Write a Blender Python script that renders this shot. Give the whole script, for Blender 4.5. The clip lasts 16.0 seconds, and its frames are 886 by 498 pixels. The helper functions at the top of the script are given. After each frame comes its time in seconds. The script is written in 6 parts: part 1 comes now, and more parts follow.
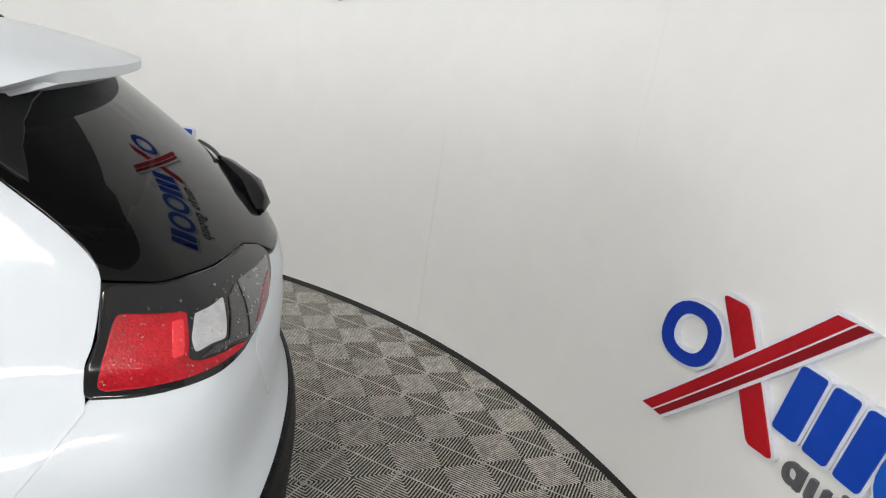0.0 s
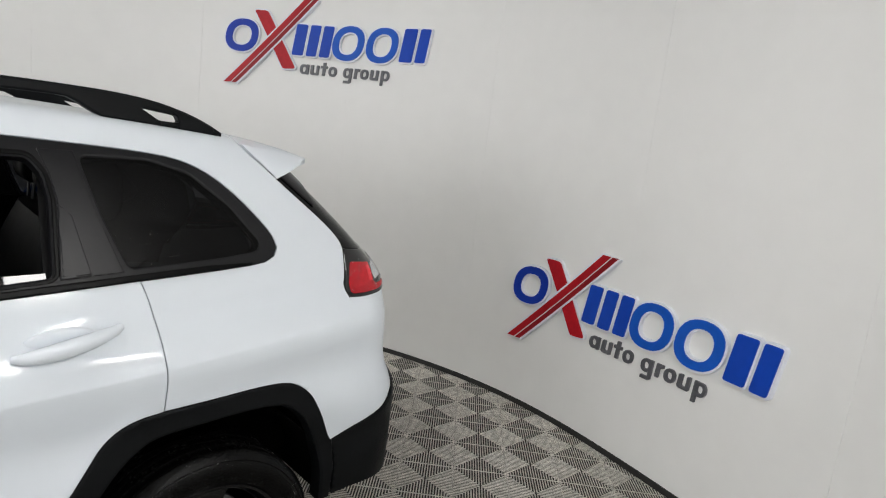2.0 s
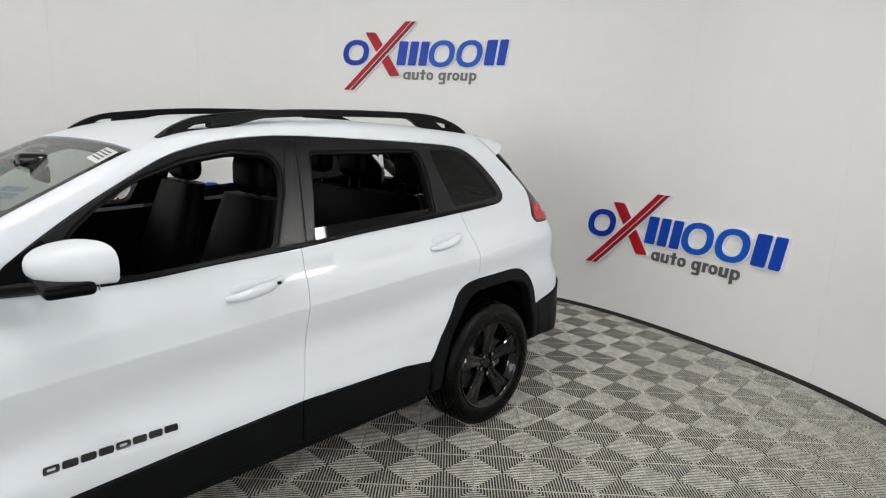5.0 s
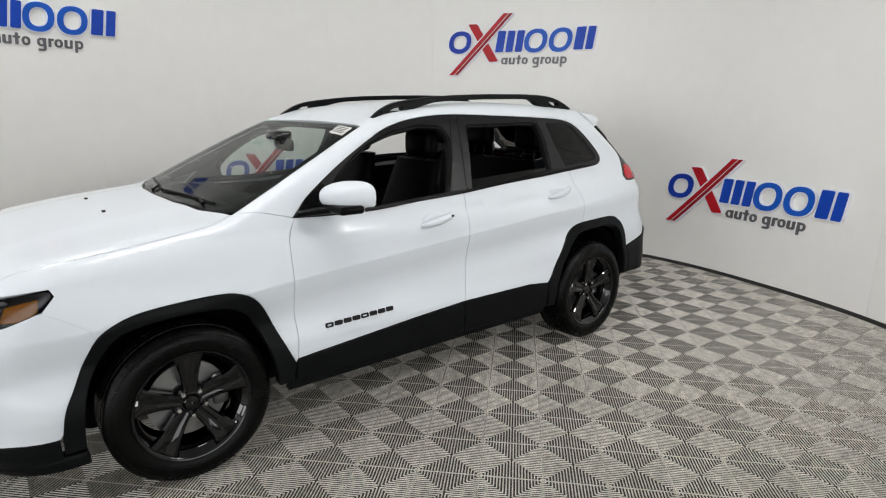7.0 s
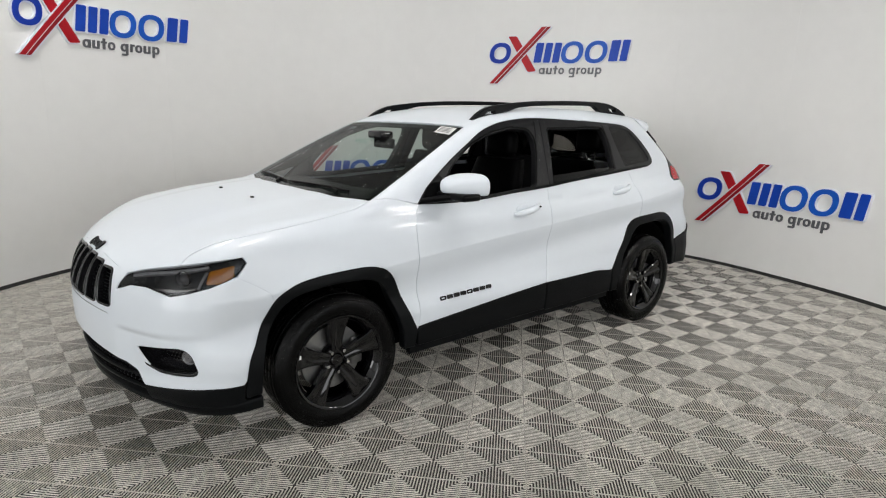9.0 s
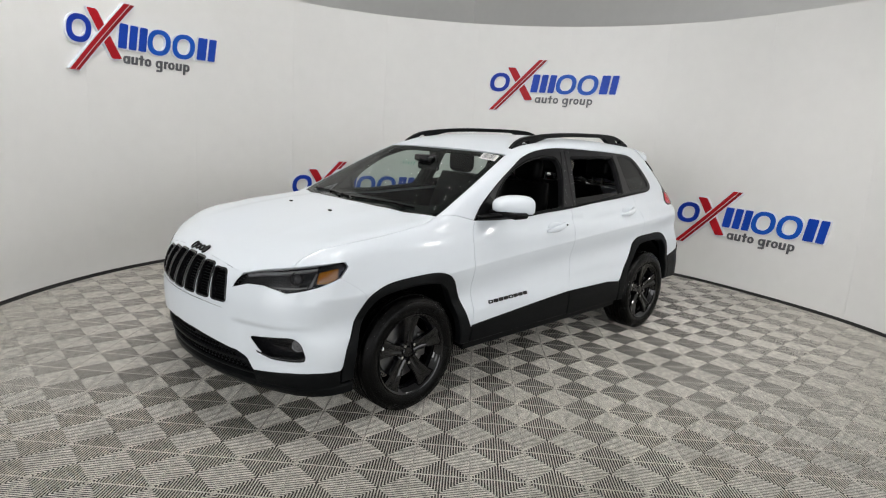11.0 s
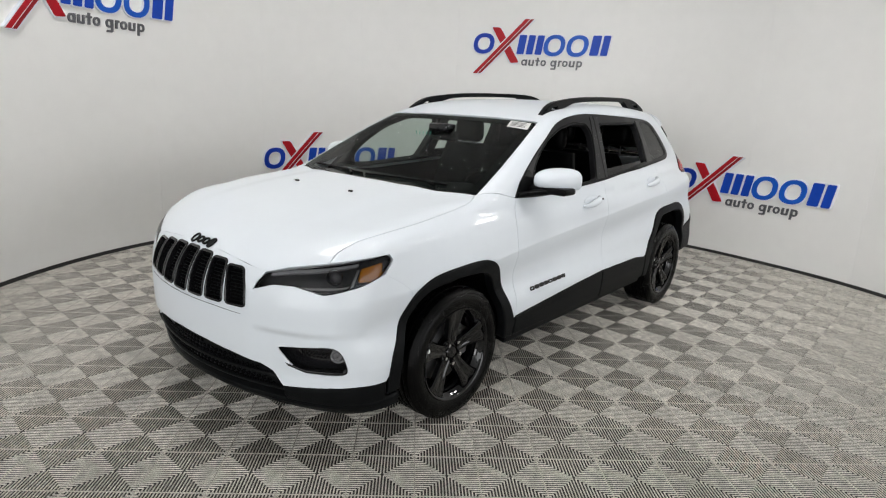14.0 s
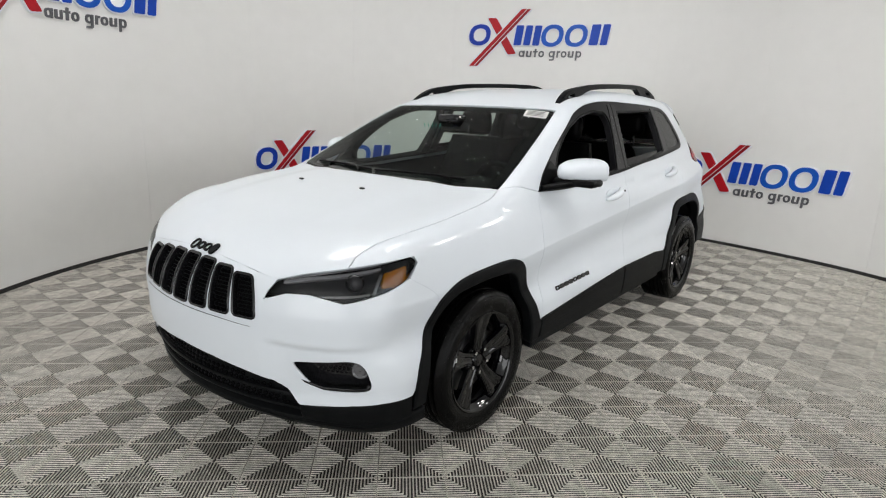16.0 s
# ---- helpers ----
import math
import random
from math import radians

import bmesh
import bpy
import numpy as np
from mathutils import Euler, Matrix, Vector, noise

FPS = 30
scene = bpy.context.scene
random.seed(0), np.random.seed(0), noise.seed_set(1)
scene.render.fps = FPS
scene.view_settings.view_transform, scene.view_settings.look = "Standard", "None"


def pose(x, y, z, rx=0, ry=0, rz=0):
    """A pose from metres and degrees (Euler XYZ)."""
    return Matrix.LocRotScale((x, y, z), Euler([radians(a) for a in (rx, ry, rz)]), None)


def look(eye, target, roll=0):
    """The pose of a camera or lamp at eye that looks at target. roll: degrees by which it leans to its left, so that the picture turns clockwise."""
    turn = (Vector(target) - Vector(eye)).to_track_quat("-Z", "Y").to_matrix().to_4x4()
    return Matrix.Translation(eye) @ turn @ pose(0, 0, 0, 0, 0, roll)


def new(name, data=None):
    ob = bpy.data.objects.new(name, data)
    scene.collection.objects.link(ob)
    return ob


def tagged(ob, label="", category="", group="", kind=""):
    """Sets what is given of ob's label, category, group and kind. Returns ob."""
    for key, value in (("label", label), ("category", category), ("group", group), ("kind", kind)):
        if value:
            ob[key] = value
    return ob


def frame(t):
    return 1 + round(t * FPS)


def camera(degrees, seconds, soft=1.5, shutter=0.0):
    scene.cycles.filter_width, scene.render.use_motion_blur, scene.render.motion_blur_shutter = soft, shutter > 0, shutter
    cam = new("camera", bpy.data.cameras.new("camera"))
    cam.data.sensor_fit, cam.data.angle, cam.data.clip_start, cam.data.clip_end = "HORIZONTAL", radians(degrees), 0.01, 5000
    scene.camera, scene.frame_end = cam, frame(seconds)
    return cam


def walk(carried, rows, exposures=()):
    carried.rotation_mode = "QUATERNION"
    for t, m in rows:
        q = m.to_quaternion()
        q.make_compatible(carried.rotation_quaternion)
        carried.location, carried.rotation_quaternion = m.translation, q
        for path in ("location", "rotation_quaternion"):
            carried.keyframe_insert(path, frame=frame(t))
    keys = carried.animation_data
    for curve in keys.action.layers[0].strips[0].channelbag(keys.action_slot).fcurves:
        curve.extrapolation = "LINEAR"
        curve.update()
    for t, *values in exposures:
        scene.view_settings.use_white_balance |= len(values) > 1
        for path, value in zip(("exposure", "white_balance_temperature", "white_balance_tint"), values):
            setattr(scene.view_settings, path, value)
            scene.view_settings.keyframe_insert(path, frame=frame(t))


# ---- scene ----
cam = camera(73.8, 16.0, 1.15)
PATH = [
    (0, (-1.993, 1.655, 1.608), (-2.775, -0.096, 1.042), 9.03),
    (0.5, (-1.715, 1.963, 1.618), (-2.673, 0.268, 1.161), 8.15),
    (1, (-1.392, 2.109, 1.614), (-2.517, 0.501, 1.23), 7.44),
    (1.5, (-1.02, 2.191, 1.607), (-2.319, 0.705, 1.29), 7.28),
    (2, (-0.656, 2.393, 1.599), (-2.048, 0.994, 1.276), 6.99),
    (2.5, (-0.324, 2.533, 1.612), (-1.767, 1.185, 1.294), 5.61),
    (3, (0.073, 2.616, 1.588), (-1.368, 1.276, 1.232), 4.59),
    (3.5, (0.379, 2.703, 1.613), (-1.072, 1.376, 1.247), 3.81),
    (6, (1.462, 2.963, 1.544), (0.146, 1.523, 1.104), -0.23),
    (6.5, (1.718, 3.193, 1.537), (0.476, 1.688, 1.097), -0.29),
    (7, (1.939, 3.291, 1.565), (0.713, 1.781, 1.099), 0.69),
    (7.5, (2.116, 3.197, 1.552), (0.904, 1.69, 1.042), 0.97),
    (8, (2.281, 3.138, 1.549), (1.06, 1.639, 1.038), 1.42),
    (8.5, (2.455, 3.227, 1.534), (1.219, 1.732, 1.045), 1.66),
    (9, (2.673, 3.276, 1.53), (1.425, 1.777, 1.089), 1.44),
    (11.5, (3.537, 3.287, 1.595), (2.143, 1.902, 1.221), 3.8),
    (12, (3.593, 3.101, 1.59), (2.169, 1.746, 1.219), 3.58),
    (12.5, (3.617, 2.962, 1.599), (2.167, 1.644, 1.198), 2.99),
    (13, (3.529, 2.822, 1.574), (2.074, 1.521, 1.136), 2.65),
    (13.5, (3.432, 2.703, 1.567), (1.973, 1.417, 1.1), 2.59),
    (14, (3.461, 2.612, 1.557), (1.991, 1.344, 1.075), 2.83),
    (14.5, (3.516, 2.532, 1.55), (2.016, 1.302, 1.063), 2.97),
    (15, (3.545, 2.485, 1.519), (2.025, 1.277, 1.038), 2.51),
    (15.5, (3.483, 2.403, 1.497), (1.975, 1.181, 1.018), 1.87),
    (16, (3.396, 2.34, 1.501), (1.899, 1.106, 1.016), 1.56),
]
EXPOSURES = [(0.0, 0.53), (0.5, 0.22), (1.0, 0.15), (1.6, 0.10), (2.5, 0.09), (5.0, 0.17), (8.0, 0.15), (16.0, 0.17)]
walk(cam, [(t, look(eye, target, roll)) for t, eye, target, roll in PATH], EXPOSURES)

# ---- light ----
HUB = (0.09, 0.255)       # centre of the round booth
WALL_R, WALL_H = 3.87, 3.05
world = bpy.data.worlds.new("world")
scene.world = world
world.use_nodes = True
world.node_tree.nodes["Background"].inputs[0].default_value = (0.85, 0.92, 1.0, 1)
world.node_tree.nodes["Background"].inputs[1].default_value = 0.6
CEIL_H = 5.0              # the hall's ceiling, above the open top of the booth
# Added overhead fill lamps, set where the car mirrors none of them.
LAMPS = [(1.2, 1.3), (2.2, -1.1)]   # places under the hall's ceiling, out of view
LAMP_SIZE = (1.2, 0.6)
LAMP_WATTS = (28, 32)
SPOTS = [(-1.8, 2.95, 2.52), (-1.03, 3.25, 2.55)]     # small light panels hung beside the car
SPOT_SIZE, SPOT_WATTS = (0.42, 0.22), 7
HALL = 16.0
# Unseen gates, assumed so that low light comes from east and north.
DOORS = {"east": (HALL + 0.05, (-1.5, 9.0), 700), "north": (HALL + 0.05, (-6.0, 15.0), 680)}    # wall line, extent along it, lamp watts
DOOR_H = 4.2


def daylight(side):
    """Low side light from an unseen, assumed gate of the outer hall."""
    line, (a, b), watts = DOORS[side]
    light = bpy.data.lights.new("unseen_gate_light", "AREA")
    light.shape, light.size, light.size_y, light.energy = "RECTANGLE", b - a, DOOR_H, watts
    light.color = (0.985, 0.985, 0.985)
    ob = new("unseen_gate_light", light)
    m = (a + b) / 2
    ob.matrix_basis = look((line, m, DOOR_H / 2), (0, m, DOOR_H / 2)) if side == "east" else look((m, line, DOOR_H / 2), (m, 0, DOOR_H / 2))


for side in DOORS:
    daylight(side)

# ---- materials ----
def material(name, colour, rough=0.5, metal=0.0, grain=0.0, scale=20.0, bump=0.0, bump_scale=60.0, coat=0.0, spec=0.5, stretch=(1, 1, 1)):
    """A surface with colour mottling at two scales and fine relief."""
    m = bpy.data.materials.new(name)
    m.use_nodes = True
    nt = m.node_tree
    b = nt.nodes["Principled BSDF"]
    b.inputs["Roughness"].default_value = rough
    b.inputs["Metallic"].default_value = metal
    b.inputs["Coat Weight"].default_value = coat
    b.inputs["Coat Roughness"].default_value = 0.05
    b.inputs["Specular IOR Level"].default_value = spec
    b.inputs["Base Color"].default_value = (*colour, 1)
    co = nt.nodes.new("ShaderNodeTexCoord")
    mp = nt.nodes.new("ShaderNodeMapping")
    mp.inputs["Scale"].default_value = stretch
    nt.links.new(co.outputs["Object"], mp.inputs["Vector"])
    if grain:
        big, small = nt.nodes.new("ShaderNodeTexNoise"), nt.nodes.new("ShaderNodeTexNoise")
        big.inputs["Scale"].default_value, small.inputs["Scale"].default_value = scale, scale * 9
        big.inputs["Detail"].default_value = small.inputs["Detail"].default_value = 4
        add = nt.nodes.new("ShaderNodeMath")
        add.operation = "MULTIPLY_ADD"
        add.inputs[1].default_value = 0.45
        mul = nt.nodes.new("ShaderNodeMath")
        mul.operation = "MULTIPLY"
        mul.inputs[1].default_value = 0.55
        nt.links.new(mp.outputs[0], big.inputs["Vector"])
        nt.links.new(mp.outputs[0], small.inputs["Vector"])
        nt.links.new(big.outputs["Fac"], mul.inputs[0])
        nt.links.new(small.outputs["Fac"], add.inputs[0])
        nt.links.new(mul.outputs[0], add.inputs[2])
        rmp = nt.nodes.new("ShaderNodeValToRGB")
        rmp.color_ramp.elements[0].position, rmp.color_ramp.elements[1].position = 0.3, 0.7
        rmp.color_ramp.elements[0].color = (*(c * (1 - grain) for c in colour), 1)
        rmp.color_ramp.elements[1].color = (*(min(1, c * (1 + grain)) for c in colour), 1)
        nt.links.new(add.outputs[0], rmp.inputs[0])
        nt.links.new(rmp.outputs[0], b.inputs["Base Color"])
        rr = nt.nodes.new("ShaderNodeMapRange")
        rr.inputs["To Min"].default_value, rr.inputs["To Max"].default_value = max(0, rough - 0.25 * grain), min(1, rough + 0.25 * grain)
        nt.links.new(add.outputs[0], rr.inputs["Value"])
        nt.links.new(rr.outputs[0], b.inputs["Roughness"])
    if bump:
        n = nt.nodes.new("ShaderNodeTexNoise")
        n.inputs["Scale"].default_value, n.inputs["Detail"].default_value = bump_scale, 3
        bp = nt.nodes.new("ShaderNodeBump")
        bp.inputs["Strength"].default_value, bp.inputs["Distance"].default_value = bump, 0.002
        nt.links.new(mp.outputs[0], n.inputs["Vector"])
        nt.links.new(n.outputs["Fac"], bp.inputs["Height"])
        nt.links.new(bp.outputs[0], b.inputs["Normal"])
    return m


def pane(name, tint, gloss=0.03, drops=0.0, coat_ior=1.5):
    """Thin glass: tinted see-through with a clear reflection, and water beads as relief."""
    m = bpy.data.materials.new(name)
    m.use_nodes = True
    nt = m.node_tree
    nt.nodes.remove(nt.nodes["Principled BSDF"])
    out = nt.nodes["Material Output"]
    clear, shine, mix, fr = (nt.nodes.new("ShaderNode" + k) for k in ("BsdfTransparent", "BsdfGlossy", "MixShader", "Fresnel"))
    clear.inputs[0].default_value = (*tint, 1)
    shine.inputs["Roughness"].default_value = gloss
    fr.inputs["IOR"].default_value = coat_ior
    if drops:
        co, v, r, bp = (nt.nodes.new("ShaderNode" + k) for k in ("TexCoord", "TexVoronoi", "ValToRGB", "Bump"))
        v.inputs["Scale"].default_value = 150
        r.color_ramp.elements[0].position, r.color_ramp.elements[1].position = 0.08, 0.34
        r.color_ramp.elements[0].color, r.color_ramp.elements[1].color = (1, 1, 1, 1), (0, 0, 0, 1)
        bp.inputs["Strength"].default_value, bp.inputs["Distance"].default_value = drops, 0.003
        nt.links.new(co.outputs["Object"], v.inputs["Vector"])
        nt.links.new(v.outputs["Distance"], r.inputs[0])
        nt.links.new(r.outputs[0], bp.inputs["Height"])
        nt.links.new(bp.outputs[0], shine.inputs["Normal"])
    nt.links.new(fr.outputs[0], mix.inputs[0])
    nt.links.new(clear.outputs[0], mix.inputs[1])
    nt.links.new(shine.outputs[0], mix.inputs[2])
    nt.links.new(mix.outputs[0], out.inputs[0])
    return m


def glow(name, colour, strength):
    m = bpy.data.materials.new(name)
    m.use_nodes = True
    nt = m.node_tree
    nt.nodes.remove(nt.nodes["Principled BSDF"])
    e = nt.nodes.new("ShaderNodeEmission")
    e.inputs[0].default_value, e.inputs[1].default_value = (*colour, 1), strength
    nt.links.new(e.outputs[0], nt.nodes["Material Output"].inputs[0])
    return m


M_WALL = material("white_wall_laminate", (0.82, 0.815, 0.795), 0.42, grain=0.025, scale=0.8, bump=0.04, bump_scale=9)
M_TRIM = material("black_rubber_base", (0.012, 0.011, 0.010), 0.6, grain=0.3, scale=6)
M_CEIL = material("grey_ceiling", (0.80, 0.80, 0.79), 0.8, grain=0.05, scale=2)
# Dark tone paints in the shade of deep gaps between tile ribs.
M_SLAB = material("gap_shade_concrete", (0.042, 0.040, 0.036), 0.85, grain=0.2, scale=4)
M_TILE = material("grey_plastic_tile", (0.57, 0.547, 0.49), 0.36, grain=0.5, scale=22, bump=0.15, bump_scale=180, spec=0.5)
M_BLUE = material("blue_acrylic", (0.006, 0.038, 0.36), 0.4, grain=0.12, scale=3, spec=0.25)
M_BLUE_MID = material("mid_blue_acrylic", (0.006, 0.055, 0.42), 0.4, grain=0.12, scale=3, spec=0.25)
M_BLUE_PALE = material("bright_blue_acrylic", (0.009, 0.095, 0.50), 0.4, grain=0.12, scale=3, spec=0.25)
M_RED = material("red_acrylic", (0.42, 0.006, 0.014), 0.4, grain=0.2, scale=5, spec=0.25)
M_DRED = material("dark_red_acrylic", (0.26, 0.006, 0.012), 0.4, grain=0.2, scale=5, spec=0.25)
M_GREY = material("dark_grey_acrylic", (0.10, 0.10, 0.11), 0.35, grain=0.1, scale=4)
M_FOAM = material("pale_letter_edge", (0.78, 0.80, 0.86), 0.45, grain=0.04, scale=6)
M_PAINT = material("white_car_paint", (0.69, 0.73, 0.77), 0.5, grain=0.012, scale=1.5, coat=0.42, spec=0.15)
M_PAINT.node_tree.nodes["Principled BSDF"].inputs["Coat Roughness"].default_value = 0.075
M_CLAD = material("black_textured_plastic", (0.0045, 0.005, 0.0055), 0.42, grain=0.25, scale=10, bump=0.15, bump_scale=900, spec=0.09)
M_GLOSS = material("gloss_black_plastic", (0.008, 0.008, 0.009), 0.10, grain=0.1, scale=8, coat=0.15, spec=0.35)
M_SATIN = material("satin_black_trim", (0.010, 0.010, 0.011), 0.3, grain=0.25, scale=12, bump=0.08, bump_scale=300, spec=0.2)
M_FRAME = material("black_window_rubber", (0.008, 0.008, 0.009), 0.4, grain=0.25, scale=25, bump=0.06, bump_scale=250, spec=0.22)
M_SEAL = material("black_rubber_seal", (0.002, 0.002, 0.0022), 0.35, grain=0.2, scale=20, spec=0.08)
M_TYRE = material("wet_tyre_rubber", (0.002, 0.002, 0.002), 0.25, grain=0.5, scale=14, bump=1.0, bump_scale=140, spec=0.12)
M_RIM = material("gloss_black_alloy", (0.002, 0.002, 0.0025), 0.04, 0.0, grain=0.1, scale=10, spec=0.5)
M_STEEL = material("brushed_steel", (0.25, 0.25, 0.245), 0.4, 1.0, grain=0.2, scale=20)
M_CHROME = material("chrome", (0.75, 0.75, 0.76), 0.1, 1.0, grain=0.05, scale=20)
M_DARK = material("dark_underbody", (0.003, 0.003, 0.003), 0.9, spec=0.1, grain=0.2, scale=8)
M_CLOTH = material("black_seat_leather", (0.0018, 0.0018, 0.002), 0.45, grain=0.25, scale=25, bump=0.3, bump_scale=300, spec=0.08)
M_DASH = material("black_dashboard_vinyl", (0.006, 0.006, 0.007), 0.6, grain=0.15, scale=12, bump=0.25, bump_scale=500, spec=0.12)
M_LINER = material("grey_headliner", (0.035, 0.035, 0.034), 0.9, grain=0.08, scale=10)
M_PAPER = material("white_paper", (0.72, 0.72, 0.70), 0.6, grain=0.05, scale=30)
M_LAMPIN = material("dark_lamp_bowl", (0.03, 0.031, 0.034), 0.2, 0.3, grain=0.5, scale=18, bump=0.3, bump_scale=45)
M_INK = material("dark_print", (0.12, 0.12, 0.12), 0.6, grain=0.1, scale=30)
M_MARK = material("green_marker", (0.02, 0.30, 0.20), 0.6, grain=0.1, scale=30)
M_AMBER = material("amber_lens", (0.66, 0.24, 0.008), 0.15, grain=0.3, scale=40, bump=0.3, bump_scale=120, coat=0.1, spec=0.3)
M_BAR = material("bright_red_bar", (0.75, 0.02, 0.035), 0.12, grain=0.2, scale=30, coat=0.3)
M_TAIL = material("red_tail_lens", (0.42, 0.004, 0.012), 0.12, grain=0.5, scale=16, bump=0.35, bump_scale=260, coat=0.2, spec=0.3)
M_DTAIL = material("dim_red_lens", (0.22, 0.02, 0.03), 0.12, grain=0.3, scale=25, bump=0.25, bump_scale=260, coat=0.8)
M_SMOKE = material("smoked_lens", (0.10, 0.10, 0.105), 0.1, grain=0.25, scale=25, coat=0.8)
M_CLEARL = material("clear_white_lens", (0.48, 0.48, 0.49), 0.15, grain=0.2, scale=40, coat=0.8)
M_GLASS = pane("windscreen_glass", (0.52, 0.62, 0.57), 0.02, 0.35, 1.27)
M_PRIV = pane("privacy_glass", (0.02, 0.021, 0.023), 0.03, coat_ior=1.36)
M_WETPRIV = pane("wet_privacy_glass", (0.02, 0.021, 0.023), 0.25, 0.2, 1.27)
M_BEAD = pane("water_bead", (0.8, 0.8, 0.8), 0.05, coat_ior=1.4)
M_LENS = pane("clear_lamp_cover", (0.62, 0.62, 0.63), 0.02, coat_ior=1.35)

M_DSMOKE = material("dark_smoked_lens", (0.025, 0.022, 0.024), 0.1, grain=0.3, scale=25, bump=0.2, bump_scale=260, coat=0.7)
# ---- car body surface ----
def ramp(v, xs, ys):
    """Smooth interpolation through knots (cubic Hermite, monotone-ish)."""
    v = np.asarray(v, float)
    xs = np.asarray(xs, float)
    ys = np.asarray(ys, float)
    d = np.diff(ys) / np.diff(xs)
    m = np.r_[d[0], (d[1:] + d[:-1]) / 2, d[-1]]
    i = np.clip(np.searchsorted(xs, v) - 1, 0, len(d) - 1)
    h = xs[i + 1] - xs[i]
    t = np.clip((v - xs[i]) / h, 0, 1)
    return (ys[i] * (1 + 2 * t) * (1 - t) ** 2 + h * m[i] * t * (1 - t) ** 2
            + ys[i + 1] * t * t * (3 - 2 * t) + h * m[i + 1] * t * t * (t - 1))


def smax(a, b, k):
    h = np.clip(0.5 + 0.5 * (a - b) / k, 0, 1)
    return b + (a - b) * h + k * h * (1 - h)


def step(v, a, b):
    t = np.clip((v - a) / (b - a), 0, 1)
    return t * t * (3 - 2 * t)


def body_field(x, y, z):
    """Negative inside the painted body; metres, x to the front, y to the left."""
    x, y, z = np.broadcast_arrays(*(np.asarray(q, float) for q in (x, y, z)))
    a = np.abs(y)
    # door crease, rising towards the rear
    zc = 0.80 + 0.075 * (0.9 - x)
    d = z - zc
    lower = 0.900 + 0.020 * step(z, 0.62, 0.5) - 0.030 * np.exp(-((d + 0.145) / 0.095) ** 2)
    upper = -0.075 * np.clip(d, 0, 1) - 0.006 * (1 - np.exp(-np.clip(d, 0, 1) / 0.035)) * step(z, 1.3, 1.0) - 0.017 * step(z, 0.925, 1.045)
    belly = -0.10 * np.clip(0.42 - z, 0, 1)
    plan = (-0.055 * step(x, -1.15, -2.05) - 0.05 * np.clip(-1.2 - x, 0, 2) * step(z, 0.8, 1.2)
            - 0.025 * step(x, 0.8, 1.9) - 0.02 * step(x, 0.4, 1.1) * step(z, .85, 1.08))
    flare = 0.028 * (np.exp(-((x - 1.3) / 0.42) ** 2) + np.exp(-((x + 1.4) / 0.42) ** 2)) * np.exp(-((z - 0.74) / 0.16) ** 2)
    side = a - (lower + upper + belly + plan + flare)
    hood = ramp(x, (-3, 0.9, 1.1, 1.25, 1.45, 1.75, 2.0, 2.15, 2.24, 2.32), (1.1, 1.11, 1.112, 1.10, 1.078, 1.03, 0.97, 0.92, 0.868, 0.78))
    hood = hood - 0.05 * a * a + 0.008 * step(a, 0.54, 0.38) * step(x, 2.1, 1.7) * step(x, 0.6, 1.2)
    top = z - hood
    front = x - (ramp(z, (0.15, 0.28, 0.40, 0.52, 0.66, 0.76, 0.86, 1.0), (2.10, 2.24, 2.275, 2.29, 2.285, 2.265, 2.225, 2.1)) - 0.36 * a * a - 0.25 * np.clip(a - 0.62, 0, 1) ** 2)
    front = front + 0.018 * step(z, 0.600, 0.572) * step(z, 0.33, 0.40) * step(a, 0.46, 0.56)
    rear = (ramp(z, (0.15, 0.3, 0.5, 0.72, 0.8, 0.95, 1.05, 1.15, 1.3), (-2.2, -2.25, -2.27, -2.27, -2.235, -2.225, -2.225, -2.17, -2.08)) + 0.32 * a * a) - x
    f = smax(side, top, 0.10)
    f = smax(f, front, 0.14)
    f = smax(f, rear, 0.12)
    f = smax(f, 0.20 - z, 0.04)
    # glasshouse
    gside = a - (0.842 - 0.42 * (z - 1.09) - 0.03 * step(x, 0.3, 1.0) - 0.10 * np.clip(-0.75 - x, 0, 2) ** 1.2)
    roof = ramp(x, (-2.6, -2.0, -1.8, -1.5, -1.0, -0.6, -0.2, 0.1, 0.3, 0.5, 0.9), (1.36, 1.515, 1.548, 1.578, 1.605, 1.61, 1.595, 1.56, 1.525, 1.475, 1.36)) - 0.06 * a * a
    shield = x + 2.2 * (z - 1.09) - (1.175 - (0.02 + 0.40 * np.clip(1.47 - z, 0, 0.5)) * a * a)
    shield = shield / 2.4
    up = z - 1.09
    back = -x + 1.0 * up + 0.5 * up * np.abs(up) - (2.26 - 0.32 * a * a - 0.25 * a ** 4)
    back = back / 1.45
    g = smax(gside, z - roof, 0.11)
    g = smax(g, shield, 0.04)
    g = smax(g, back, 0.06)
    g = smax(g, -x - (2.222 - 0.32 * a * a), 0.05)
    g = smax(g, 1.04 - z, 0.05)
    return -smax(-f, -g, 0.03)


